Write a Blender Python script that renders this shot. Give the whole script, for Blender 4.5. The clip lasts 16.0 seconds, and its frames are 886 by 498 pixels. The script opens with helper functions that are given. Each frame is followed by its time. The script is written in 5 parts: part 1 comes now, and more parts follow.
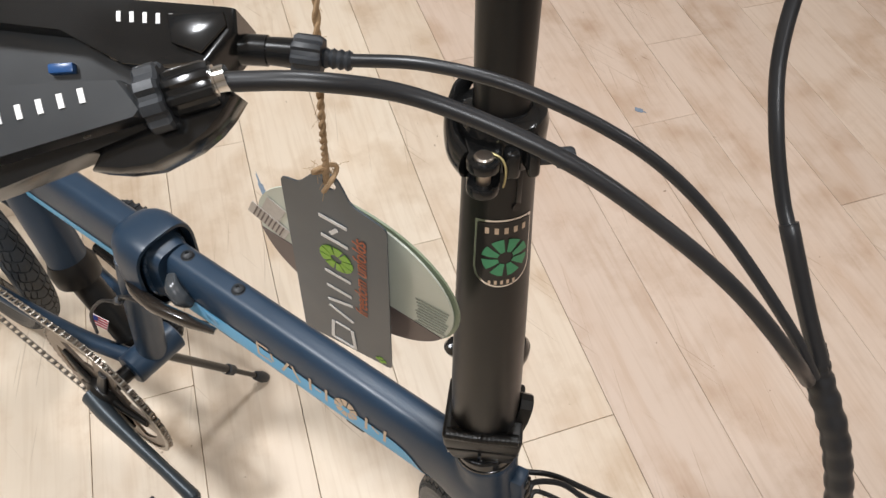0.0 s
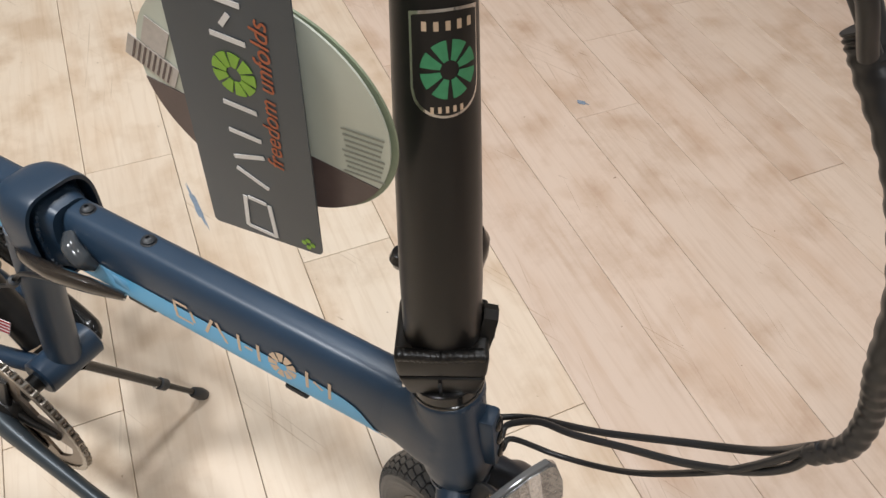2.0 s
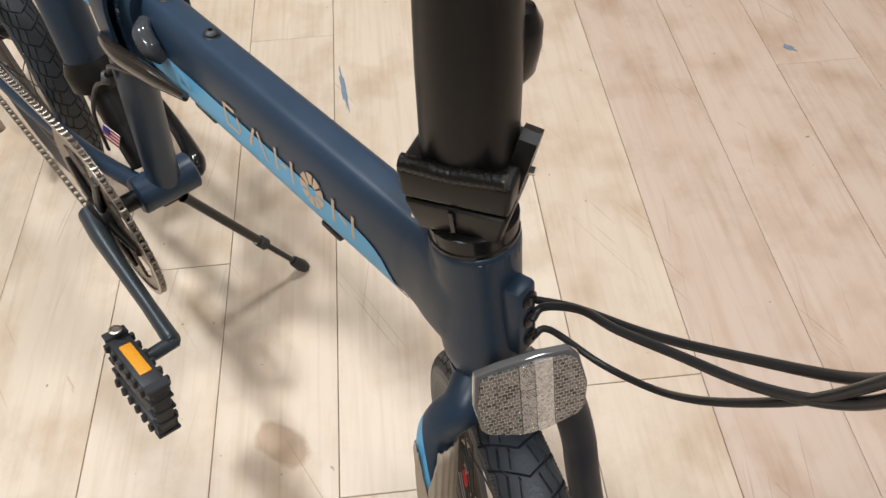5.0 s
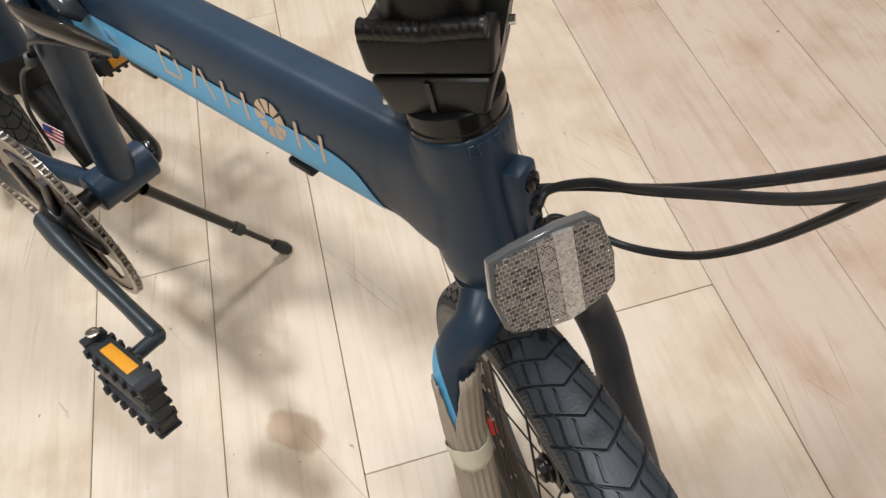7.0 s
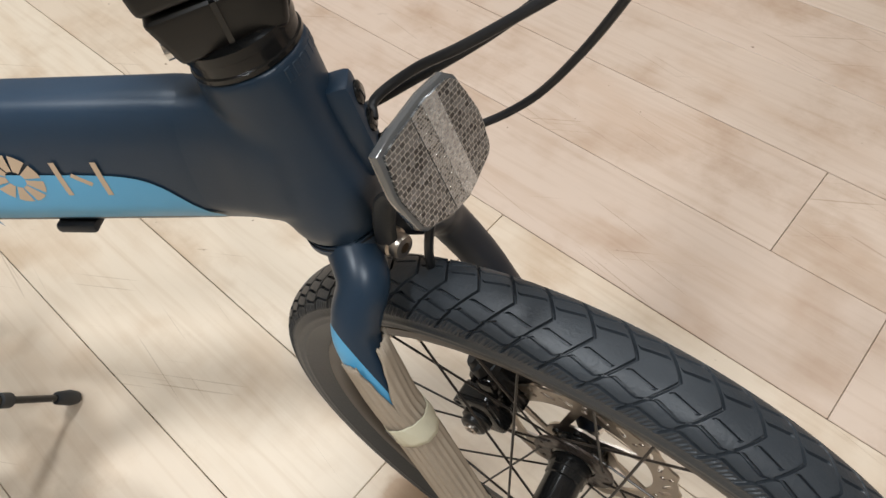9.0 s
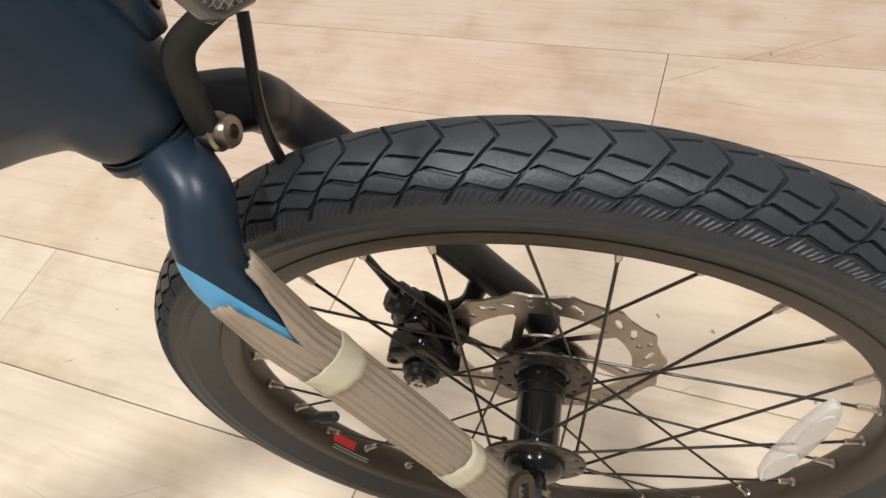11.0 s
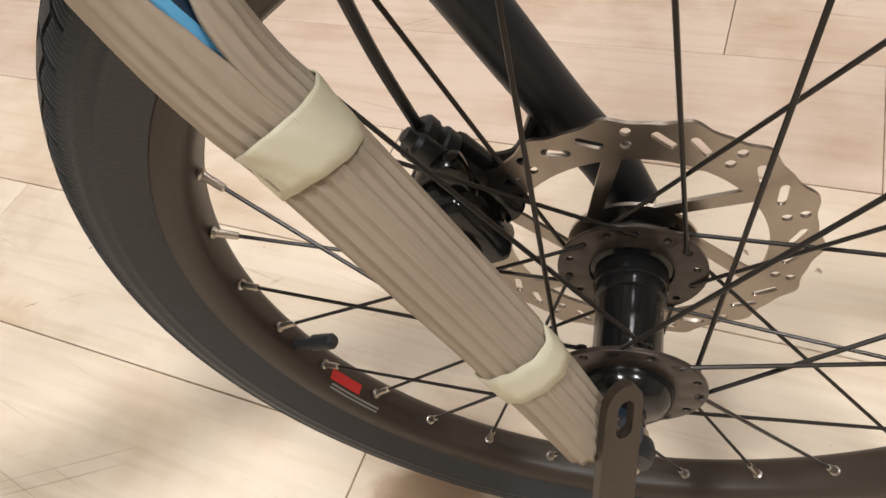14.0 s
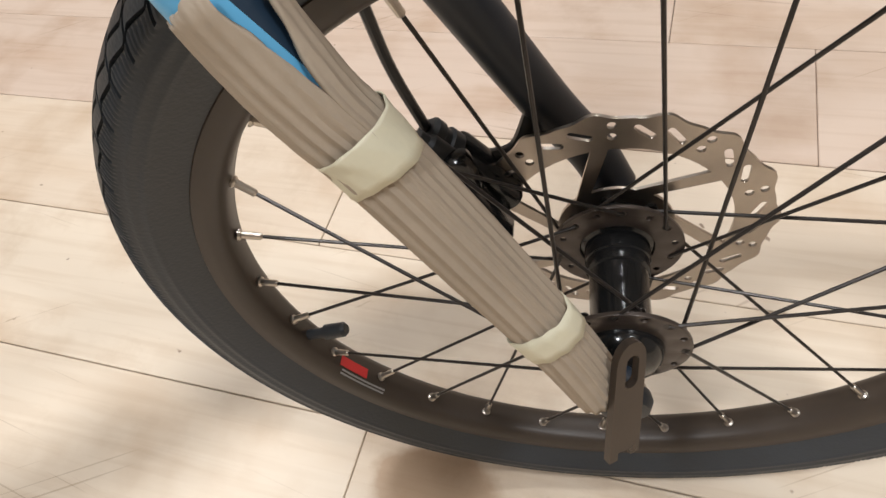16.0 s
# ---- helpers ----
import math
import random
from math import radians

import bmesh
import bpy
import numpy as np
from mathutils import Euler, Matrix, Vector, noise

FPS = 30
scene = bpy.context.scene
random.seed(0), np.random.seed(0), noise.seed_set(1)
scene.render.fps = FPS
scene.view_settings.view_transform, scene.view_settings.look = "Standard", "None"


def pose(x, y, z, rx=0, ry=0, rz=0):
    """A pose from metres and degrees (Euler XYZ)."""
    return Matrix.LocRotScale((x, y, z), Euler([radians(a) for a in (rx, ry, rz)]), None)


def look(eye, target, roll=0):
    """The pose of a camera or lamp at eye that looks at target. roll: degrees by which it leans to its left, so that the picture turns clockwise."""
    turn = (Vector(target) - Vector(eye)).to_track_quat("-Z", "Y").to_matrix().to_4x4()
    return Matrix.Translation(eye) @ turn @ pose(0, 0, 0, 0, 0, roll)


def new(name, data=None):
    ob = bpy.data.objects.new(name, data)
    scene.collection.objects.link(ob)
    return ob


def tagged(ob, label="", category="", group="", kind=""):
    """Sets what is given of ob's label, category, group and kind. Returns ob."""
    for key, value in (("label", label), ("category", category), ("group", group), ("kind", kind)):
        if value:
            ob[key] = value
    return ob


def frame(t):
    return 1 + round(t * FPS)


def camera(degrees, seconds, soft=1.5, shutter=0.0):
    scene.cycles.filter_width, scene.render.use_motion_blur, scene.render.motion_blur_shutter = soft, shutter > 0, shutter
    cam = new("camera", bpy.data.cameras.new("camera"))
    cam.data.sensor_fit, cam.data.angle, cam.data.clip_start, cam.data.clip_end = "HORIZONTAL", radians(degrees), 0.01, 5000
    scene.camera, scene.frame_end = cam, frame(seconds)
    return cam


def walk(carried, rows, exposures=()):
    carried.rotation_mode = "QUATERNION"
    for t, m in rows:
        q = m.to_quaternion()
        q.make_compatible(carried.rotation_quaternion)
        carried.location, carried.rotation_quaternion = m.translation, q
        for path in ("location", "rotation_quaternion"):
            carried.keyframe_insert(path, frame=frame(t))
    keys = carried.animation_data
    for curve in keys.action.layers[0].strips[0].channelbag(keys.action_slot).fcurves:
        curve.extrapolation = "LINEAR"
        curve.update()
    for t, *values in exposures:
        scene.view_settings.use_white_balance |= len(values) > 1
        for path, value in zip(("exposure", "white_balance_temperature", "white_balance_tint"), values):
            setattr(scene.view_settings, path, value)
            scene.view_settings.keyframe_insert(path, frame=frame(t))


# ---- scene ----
cam = camera(66.37, 16.0)
PATH = [
    (0, (-0.0924, -0.1033, 1.1402), (-0.7615, 0.7963, -0.5161), 4.30),
    (0.5, (-0.0919, -0.1231, 1.1225), (-0.7406, 0.8284, -0.5127), 4.35),
    (1, (-0.0928, -0.1351, 1.1005), (-0.7478, 0.8507, -0.5117), 2.77),
    (1.5, (-0.0781, -0.1323, 1.0694), (-0.7101, 0.9077, -0.5178), 0.79),
    (2, (-0.0611, -0.1266, 1.0250), (-0.6917, 0.9454, -0.5413), 5.19),
    (2.5, (-0.0461, -0.1204, 0.9826), (-0.7763, 0.9205, -0.5612), 6.14),
    (3, (-0.0277, -0.1088, 0.9511), (-0.8328, 0.8496, -0.6088), 4.81),
    (3.5, (-0.0188, -0.0952, 0.9334), (-0.8822, 0.7616, -0.6542), 4.09),
    (4, (-0.0071, -0.0782, 0.9268), (-0.9421, 0.6529, -0.6830), 0.30),
    (4.2, (-0.0036, -0.0732, 0.9253), (-0.9377, 0.6415, -0.6924), 0.47),
    (6.3, (0.0084, -0.0859, 0.8679), (-0.8997, 0.5283, -0.8049), -8.68),
    (6.5, (0.0100, -0.0849, 0.8612), (-0.9003, 0.5435, -0.8051), -9.22),
    (7, (0.0069, -0.0907, 0.8500), (-0.8556, 0.5801, -0.8252), -10.17),
    (7.5, (0.0134, -0.0871, 0.8302), (-0.7498, 0.7069, -0.8392), -9.21),
    (8, (0.0033, -0.0939, 0.8172), (-0.6530, 0.7985, -0.8480), -10.17),
    (8.5, (-0.0182, -0.1184, 0.8103), (-0.5418, 0.8771, -0.8435), -9.94),
    (9, (-0.0302, -0.1433, 0.7960), (-0.3391, 0.9430, -0.8545), -7.54),
    (9.5, (-0.0472, -0.1548, 0.7587), (-0.1480, 0.9592, -0.8993), -6.16),
    (9.7, (-0.0565, -0.1587, 0.7462), (-0.0990, 0.9611, -0.9104), -7.56),
    (11.8, (-0.0245, -0.1922, 0.6358), (-0.0516, 1.0926, -0.8967), -17.66),
    (12, (-0.0276, -0.1978, 0.6188), (-0.0547, 1.1011, -0.9017), -16.62),
    (12.5, (-0.0192, -0.1977, 0.5750), (-0.0456, 1.1129, -0.9356), -18.15),
    (13, (-0.0216, -0.1871, 0.5543), (-0.0631, 1.1012, -0.9749), -16.49),
    (13.5, (-0.0379, -0.1526, 0.5356), (-0.0580, 1.1085, -1.0166), -16.22),
    (14, (-0.0664, -0.1447, 0.5261), (-0.1330, 1.0914, -1.0447), -17.39),
    (14.5, (-0.0740, -0.1512, 0.5335), (-0.1417, 1.0731, -1.0465), -18.18),
    (15, (-0.0767, -0.1589, 0.5538), (-0.1084, 1.0625, -1.0296), -19.81),
    (15.5, (-0.0759, -0.1540, 0.5506), (-0.0533, 1.0428, -1.0517), -17.50),
    (16, (-0.0941, -0.1598, 0.5573), (-0.0251, 1.0216, -1.0551), -15.68),
]
walk(cam, [(t, look(eye, target, roll)) for t, eye, target, roll in PATH], [(0, 0.08, 6200, 10), (3.5, 0.03, 6200, 10), (6.5, 0.03, 6170, 9), (8.5, 0.05, 6080, 7), (9.5, 0.07, 6080, 7), (11.5, 0.26, 6450, 10), (14, 0.22, 6400, 10), (16, 0.22, 6200, 10)])

# ---- light ----
world = bpy.data.worlds.new("shop_air")
scene.world = world
world.use_nodes = True
world.node_tree.nodes["Background"].inputs[0].default_value = (1.0, 0.96, 0.92, 1)
world.node_tree.nodes["Background"].inputs[1].default_value = 0.035


def ceiling_lamp(x, y, size_x, size_y, watts, colour=(1.0, 0.995, 0.985)):
    data = bpy.data.lights.new("ceiling_light", "AREA")
    data.shape, data.size, data.size_y, data.energy, data.color = "RECTANGLE", size_x, size_y, watts, colour
    lamp = new("lamp", data)
    lamp.location = (x, y, 2.86)
    return lamp


LAMPS = [(-1.0, -0.55, 0.28, 0.28, 56), (-0.9, 0.95, 0.3, 0.3, 30), (0.8, -0.9, 0.3, 0.3, 30), (1.2, 1.6, 0.3, 0.3, 12)]
for row in LAMPS:
    ceiling_lamp(*row)


# ---- materials ----
def material(name, colour, rough=0.5, metal=0.0, grain=0.0, scale=40.0, bump=0.0, bump_scale=200.0, coat=0.0, alpha=0.0, ior=1.45):
    """A principled material with two scales of colour variation and fine relief."""
    m = bpy.data.materials.new(name)
    m.use_nodes = True
    nt = m.node_tree
    b = nt.nodes["Principled BSDF"]
    b.inputs["Base Color"].default_value = (*colour, 1)
    b.inputs["Roughness"].default_value = rough
    b.inputs["Metallic"].default_value = metal
    b.inputs["Coat Weight"].default_value = coat
    b.inputs["IOR"].default_value = ior
    b.inputs["Transmission Weight"].default_value = alpha
    co = nt.nodes.new("ShaderNodeTexCoord")
    if grain:
        n1, n2, mix, mul = (nt.nodes.new(k) for k in ("ShaderNodeTexNoise", "ShaderNodeTexNoise", "ShaderNodeMix", "ShaderNodeMath"))
        n1.inputs["Scale"].default_value, n2.inputs["Scale"].default_value = scale, scale * 9
        n1.inputs["Detail"].default_value = 6
        nt.links.new(co.outputs["Object"], n1.inputs["Vector"])
        nt.links.new(co.outputs["Object"], n2.inputs["Vector"])
        mul.operation = "MULTIPLY_ADD"
        mul.inputs[1].default_value = 0.35
        nt.links.new(n2.outputs["Fac"], mul.inputs[0])
        nt.links.new(n1.outputs["Fac"], mul.inputs[2])
        mix.data_type = "RGBA"
        mix.inputs["A"].default_value = (*[c * (1 - grain) for c in colour], 1)
        mix.inputs["B"].default_value = (*[min(1, c * (1 + grain)) for c in colour], 1)
        nt.links.new(mul.outputs[0], mix.inputs["Factor"])
        nt.links.new(mix.outputs["Result"], b.inputs["Base Color"])
        rmap = nt.nodes.new("ShaderNodeMapRange")
        rmap.inputs["To Min"].default_value, rmap.inputs["To Max"].default_value = max(0.02, rough - 0.08), min(1, rough + 0.08)
        nt.links.new(n1.outputs["Fac"], rmap.inputs["Value"])
        nt.links.new(rmap.outputs["Result"], b.inputs["Roughness"])
    if bump:
        nb, bp = nt.nodes.new("ShaderNodeTexNoise"), nt.nodes.new("ShaderNodeBump")
        nb.inputs["Scale"].default_value = bump_scale
        bp.inputs["Strength"].default_value = bump
        bp.inputs["Distance"].default_value = 0.001
        nt.links.new(co.outputs["Object"], nb.inputs["Vector"])
        nt.links.new(nb.outputs["Fac"], bp.inputs["Height"])
        nt.links.new(bp.outputs["Normal"], b.inputs["Normal"])
    return m


FLOOR_Z = 0.010
BROWN_PATCHES = [(-0.3823, -0.0795, 0.05, 0.03, 0.195), (-0.1405, 0.0201, 0.06, 0.036, -0.455)]


def plank_material(name, tints):
    """Worn maple boards: grain along the board, each board its own tint, stains, dark scuffs."""
    m = bpy.data.materials.new(name)
    m.use_nodes = True
    nt, L = m.node_tree, m.node_tree.links
    N = nt.nodes.new
    b = nt.nodes["Principled BSDF"]
    co, info = N("ShaderNodeTexCoord"), N("ShaderNodeObjectInfo")
    off, add = N("ShaderNodeMath"), N("ShaderNodeVectorMath")
    off.operation, off.inputs[1].default_value = "MULTIPLY", 37.0
    L.new(info.outputs["Random"], off.inputs[0])
    add.operation = "ADD"
    L.new(co.outputs["Object"], add.inputs[0])
    L.new(off.outputs[0], add.inputs[1])
    ramp = N("ShaderNodeValToRGB")
    e = ramp.color_ramp.elements
    e[0].position, e[0].color = 0.0, (*tints[0], 1)
    e[1].position, e[1].color = 1.0, (*tints[3], 1)
    k = e.new(0.35)
    k.color = (*tints[1], 1)
    k = e.new(0.7)
    k.color = (*tints[2], 1)
    L.new(info.outputs["Random"], ramp.inputs["Fac"])
    # grain streaks along x
    mp = N("ShaderNodeMapping")
    mp.inputs["Scale"].default_value = (5.0, 90.0, 3.0)
    L.new(add.outputs[0], mp.inputs["Vector"])
    g1 = N("ShaderNodeTexNoise")
    g1.inputs["Scale"].default_value, g1.inputs["Detail"].default_value, g1.inputs["Distortion"].default_value = 1.0, 8.0, 0.6
    L.new(mp.outputs[0], g1.inputs["Vector"])
    mp2 = N("ShaderNodeMapping")
    mp2.inputs["Scale"].default_value = (2.2, 6.0, 2.0)
    L.new(add.outputs[0], mp2.inputs["Vector"])
    g2 = N("ShaderNodeTexNoise")
    g2.inputs["Scale"].default_value, g2.inputs["Detail"].default_value = 2.0, 6.0
    L.new(mp2.outputs[0], g2.inputs["Vector"])

    def blend(kind, fac, a, colour, lo, hi):
        mr, mx = N("ShaderNodeMapRange"), N("ShaderNodeMix")
        mr.inputs["From Min"].default_value, mr.inputs["From Max"].default_value = lo, hi
        L.new(fac, mr.inputs["Value"])
        mx.data_type, mx.blend_type = "RGBA", kind
        L.new(mr.outputs["Result"], mx.inputs["Factor"])
        L.new(a, mx.inputs["A"])
        mx.inputs["B"].default_value = (*colour, 1)
        return mx.outputs["Result"]

    c = blend("MULTIPLY", g1.outputs["Fac"], ramp.outputs["Color"], (0.91, 0.88, 0.85), 0.47, 0.72)
    c = blend("MULTIPLY", g2.outputs["Fac"], c, (0.90, 0.84, 0.78), 0.50, 0.75)
    st = N("ShaderNodeTexNoise")
    st.inputs["Scale"].default_value, st.inputs["Detail"].default_value, st.inputs["Roughness"].default_value = 5.0, 9.0, 0.7
    L.new(add.outputs[0], st.inputs["Vector"])
    c = blend("MULTIPLY", st.outputs["Fac"], c, (0.80, 0.74, 0.68), 0.54, 0.76)
    # short dark scuffs and specks
    mp3 = N("ShaderNodeMapping")
    mp3.vector_type = "TEXTURE"
    mp3.inputs["Scale"].default_value, mp3.inputs["Rotation"].default_value = (0.09, 0.014, 0.1), (0, 0, 0.6)
    L.new(add.outputs[0], mp3.inputs["Vector"])
    sc = N("ShaderNodeTexNoise")
    sc.inputs["Scale"].default_value, sc.inputs["Detail"].default_value = 1.0, 3.0
    L.new(mp3.outputs[0], sc.inputs["Vector"])
    c = blend("MULTIPLY", sc.outputs["Fac"], c, (0.55, 0.48, 0.43), 0.75, 0.82)
    sp = N("ShaderNodeTexNoise")
    sp.inputs["Scale"].default_value, sp.inputs["Detail"].default_value = 60.0, 2.0
    L.new(add.outputs[0], sp.inputs["Vector"])
    c = blend("MULTIPLY", sp.outputs["Fac"], c, (0.42, 0.36, 0.32), 0.76, 0.80)
    # long thin scratches in two directions, gathered in worn patches
    pn = N("ShaderNodeTexNoise")
    pn.inputs["Scale"].default_value = 3.5
    L.new(co.outputs["Object"], pn.inputs["Vector"])
    for turn, width, shade, at in ((0.55, 260.0, (0.78, 0.74, 0.70), 0.73), (-0.15, 300.0, (0.80, 0.77, 0.74), 0.73)):
        mq, sq, gate = N("ShaderNodeMapping"), N("ShaderNodeTexNoise"), N("ShaderNodeMath")
        mq.inputs["Rotation"].default_value, mq.inputs["Scale"].default_value = (0, 0, turn), (0.24, 1.0 / width, 1.0)
        mq.vector_type = "TEXTURE"
        L.new(add.outputs[0], mq.inputs["Vector"])
        sq.inputs["Scale"].default_value, sq.inputs["Detail"].default_value, sq.inputs["Distortion"].default_value = 1.0, 1.0, 0.25
        L.new(mq.outputs[0], sq.inputs["Vector"])
        gate.operation = "MULTIPLY_ADD"
        gate.inputs[1].default_value = 0.35
        L.new(pn.outputs["Fac"], gate.inputs[0])
        L.new(sq.outputs["Fac"], gate.inputs[2])
        c = blend("MULTIPLY", gate.outputs[0], c, shade, at + 0.19, at + 0.24)
    # broad worn patches, paler and greyer
    wn = N("ShaderNodeTexNoise")
    wn.inputs["Scale"].default_value, wn.inputs["Detail"].default_value = 9.0, 5.0
    L.new(add.outputs[0], wn.inputs["Vector"])
    c = blend("MULTIPLY", wn.outputs["Fac"], c, (0.83, 0.77, 0.71), 0.50, 0.70)
    # brown patches beside the front wheel, each with its own ragged outline
    gp_, wob = N("ShaderNodeNewGeometry"), N("ShaderNodeTexNoise")
    wob.inputs["Scale"].default_value, wob.inputs["Detail"].default_value = 22.0, 5.0
    L.new(gp_.outputs["Position"], wob.inputs["Vector"])
    for sx, sy, lx_, ly_, turn in BROWN_PATCHES:
        ms, ln, ad_ = N("ShaderNodeMapping"), N("ShaderNodeVectorMath"), N("ShaderNodeMath")
        ms.vector_type = "TEXTURE"
        ms.inputs["Location"].default_value, ms.inputs["Rotation"].default_value, ms.inputs["Scale"].default_value = (sx, sy, FLOOR_Z), (0, 0, turn), (lx_, ly_, 1.0)
        L.new(gp_.outputs["Position"], ms.inputs["Vector"])
        ln.operation = "LENGTH"
        L.new(ms.outputs[0], ln.inputs[0])
        ad_.operation = "MULTIPLY_ADD"
        ad_.inputs[1].default_value = 0.9
        L.new(wob.outputs["Fac"], ad_.inputs[0])
        L.new(ln.outputs["Value"], ad_.inputs[2])
        c = blend("MULTIPLY", ad_.outputs[0], c, (0.72, 0.63, 0.55), 1.42, 1.22)
    L.new(c, b.inputs["Base Color"])
    rr = N("ShaderNodeMapRange")
    rr.inputs["To Min"].default_value, rr.inputs["To Max"].default_value = 0.38, 0.62
    L.new(g2.outputs["Fac"], rr.inputs["Value"])
    L.new(rr.outputs["Result"], b.inputs["Roughness"])
    bp = N("ShaderNodeBump")
    bp.inputs["Strength"].default_value, bp.inputs["Distance"].default_value = 0.12, 0.001
    L.new(g1.outputs["Fac"], bp.inputs["Height"])
    L.new(bp.outputs["Normal"], b.inputs["Normal"])
    return m


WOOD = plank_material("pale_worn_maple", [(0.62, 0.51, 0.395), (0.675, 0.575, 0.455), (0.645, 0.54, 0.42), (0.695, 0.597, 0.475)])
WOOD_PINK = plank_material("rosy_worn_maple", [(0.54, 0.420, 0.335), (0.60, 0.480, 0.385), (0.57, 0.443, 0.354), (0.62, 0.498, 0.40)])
SEAM = material("seam_dirt", (0.23, 0.205, 0.18), 0.9, grain=0.4, scale=60)
NAVY = material("matte_navy_paint", (0.0165, 0.034, 0.060), 0.38, grain=0.10, scale=25, bump=0.05, bump_scale=900)
SKY = material("sky_blue_decal", (0.12, 0.40, 0.66), 0.42, grain=0.04, scale=20)
TAN = material("tan_decal", (0.56, 0.42, 0.29), 0.45, grain=0.05)
BLACK = material("satin_black_anodised", (0.0065, 0.006, 0.0055), 0.36, grain=0.2, scale=60, bump=0.03, bump_scale=1200)
GLOSS = material("gloss_black", (0.008, 0.008, 0.008), 0.16, grain=0.2, scale=30)
PLASTIC = material("black_plastic", (0.020, 0.022, 0.025), 0.48, grain=0.2, scale=60, bump=0.1, bump_scale=700)
RUBBER = material("tyre_rubber", (0.024, 0.028, 0.033), 0.46, grain=0.3, scale=25, bump=0.25, bump_scale=500)
RUBBER.node_tree.nodes["Principled BSDF"].inputs["Specular IOR Level"].default_value = 0.50
RIMBLK = material("dark_brown_rim", (0.040, 0.029, 0.021), 0.42, grain=0.15, scale=30, bump=0.05)
CABLE = material("cable_housing", (0.014, 0.014, 0.015), 0.36, grain=0.2, scale=50)
STEEL = material("brushed_steel", (0.42, 0.37, 0.32), 0.34, metal=1.0, grain=0.12, scale=120)
CHROME = material("chrome", (0.75, 0.74, 0.72), 0.14, metal=1.0)
NICKEL = material("nickel_nipple", (0.55, 0.50, 0.44), 0.30, metal=1.0)
SPOKE = material("black_spoke", (0.030, 0.025, 0.022), 0.32, metal=0.4)
CARD = material("corrugated_cardboard", (0.36, 0.295, 0.225), 0.85, grain=0.14, scale=22, bump=0.3, bump_scale=300)
TAPE = material("masking_tape", (0.64, 0.60, 0.45), 0.5, grain=0.06, scale=60, bump=0.2, bump_scale=250)
TWINE = material("jute_twine", (0.30, 0.20, 0.11), 0.9, grain=0.4, scale=300, bump=0.6, bump_scale=800)
WALLM = material("warm_plaster", (0.42, 0.39, 0.35), 0.9, grain=0.06, scale=3, bump=0.1, bump_scale=60)
CEILM = material("ceiling_white", (0.66, 0.63, 0.58), 0.9, grain=0.03, scale=3)


# ---- mesh helpers ----
def part(name, bm, mat, parent=None, label="", smooth=35.0):
    """Links a bmesh as one mesh object under a thing or a part."""
    bmesh.ops.recalc_face_normals(bm, faces=bm.faces[:])
    me = bpy.data.meshes.new(name)
    bm.to_mesh(me)
    bm.free()
    for m in (mat if isinstance(mat, (list, tuple)) else [mat]):
        me.materials.append(m)
    if smooth:
        me.polygons.foreach_set("use_smooth", [True] * len(me.polygons))
        me.set_sharp_from_angle(angle=radians(smooth))
    ob = new(name, me)
    ob.parent = parent
    if parent:
        ob.matrix_parent_inverse = parent.matrix_basis.inverted()
    if label:
        tagged(ob, label)
    return ob


def thing(name, label, category, group="", kind="", at=(0, 0, 0)):
    ob = new(name)
    ob.empty_display_size = 0.05
    return tagged(ob, label, category, group, kind)


def frames_along(pts):
    pts = [Vector(p) for p in pts]
    out, ref = [], None
    for i, p in enumerate(pts):
        d = (pts[min(i + 1, len(pts) - 1)] - pts[max(i - 1, 0)]).normalized()
        if ref is None:
            ref = Vector((0, 0, 1)) if abs(d.z) < 0.9 else Vector((1, 0, 0))
        ref = (ref - d * ref.dot(d)).normalized()
        out.append((p, d, ref, d.cross(ref)))
    return out


def smooth_path(pts, n=8):
    """Catmull-Rom through the points."""
    P = [Vector(p) for p in pts]
    P = [P[0] * 2 - P[1]] + P + [P[-1] * 2 - P[-2]]
    out = []
    for i in range(1, len(P) - 2):
        for k in range(n):
            t = k / n
            a, b, c, d = P[i - 1], P[i], P[i + 1], P[i + 2]
            out.append(0.5 * (2 * b + (c - a) * t + (2 * a - 5 * b + 4 * c - d) * t * t + (3 * b - a - 3 * c + d) * t ** 3))
    out.append(P[-2])
    return out


def sweep(pts, radius, seg=14, bm=None, cap=True, flat=1.0, ref=None):
    """A tube along points; radius: one number or one a point; flat squeezes it along the second normal."""
    bm = bm or bmesh.new()
    fr = frames_along(pts)
    n = len(fr)
    rad = radius if isinstance(radius, (list, tuple)) else [radius] * n
    rings = []
    for (p, d, u, v), r in zip(fr, rad):
        if ref is not None:
            u = (Vector(ref) - d * Vector(ref).dot(d)).normalized()
            v = d.cross(u)
        rings.append([bm.verts.new(p + u * (r * math.cos(2 * math.pi * k / seg)) + v * (r * flat * math.sin(2 * math.pi * k / seg))) for k in range(seg)])
    for a, b in zip(rings, rings[1:]):
        for k in range(seg):
            bm.faces.new((a[k], a[(k + 1) % seg], b[(k + 1) % seg], b[k]))
    if cap:
        bm.faces.new(rings[0][::-1])
        bm.faces.new(rings[-1])
    return bm


def taper(values, n):
    """Spreads a few radii over n points."""
    return [float(np.interp(i / (n - 1), np.linspace(0, 1, len(values)), values)) for i in range(n)]


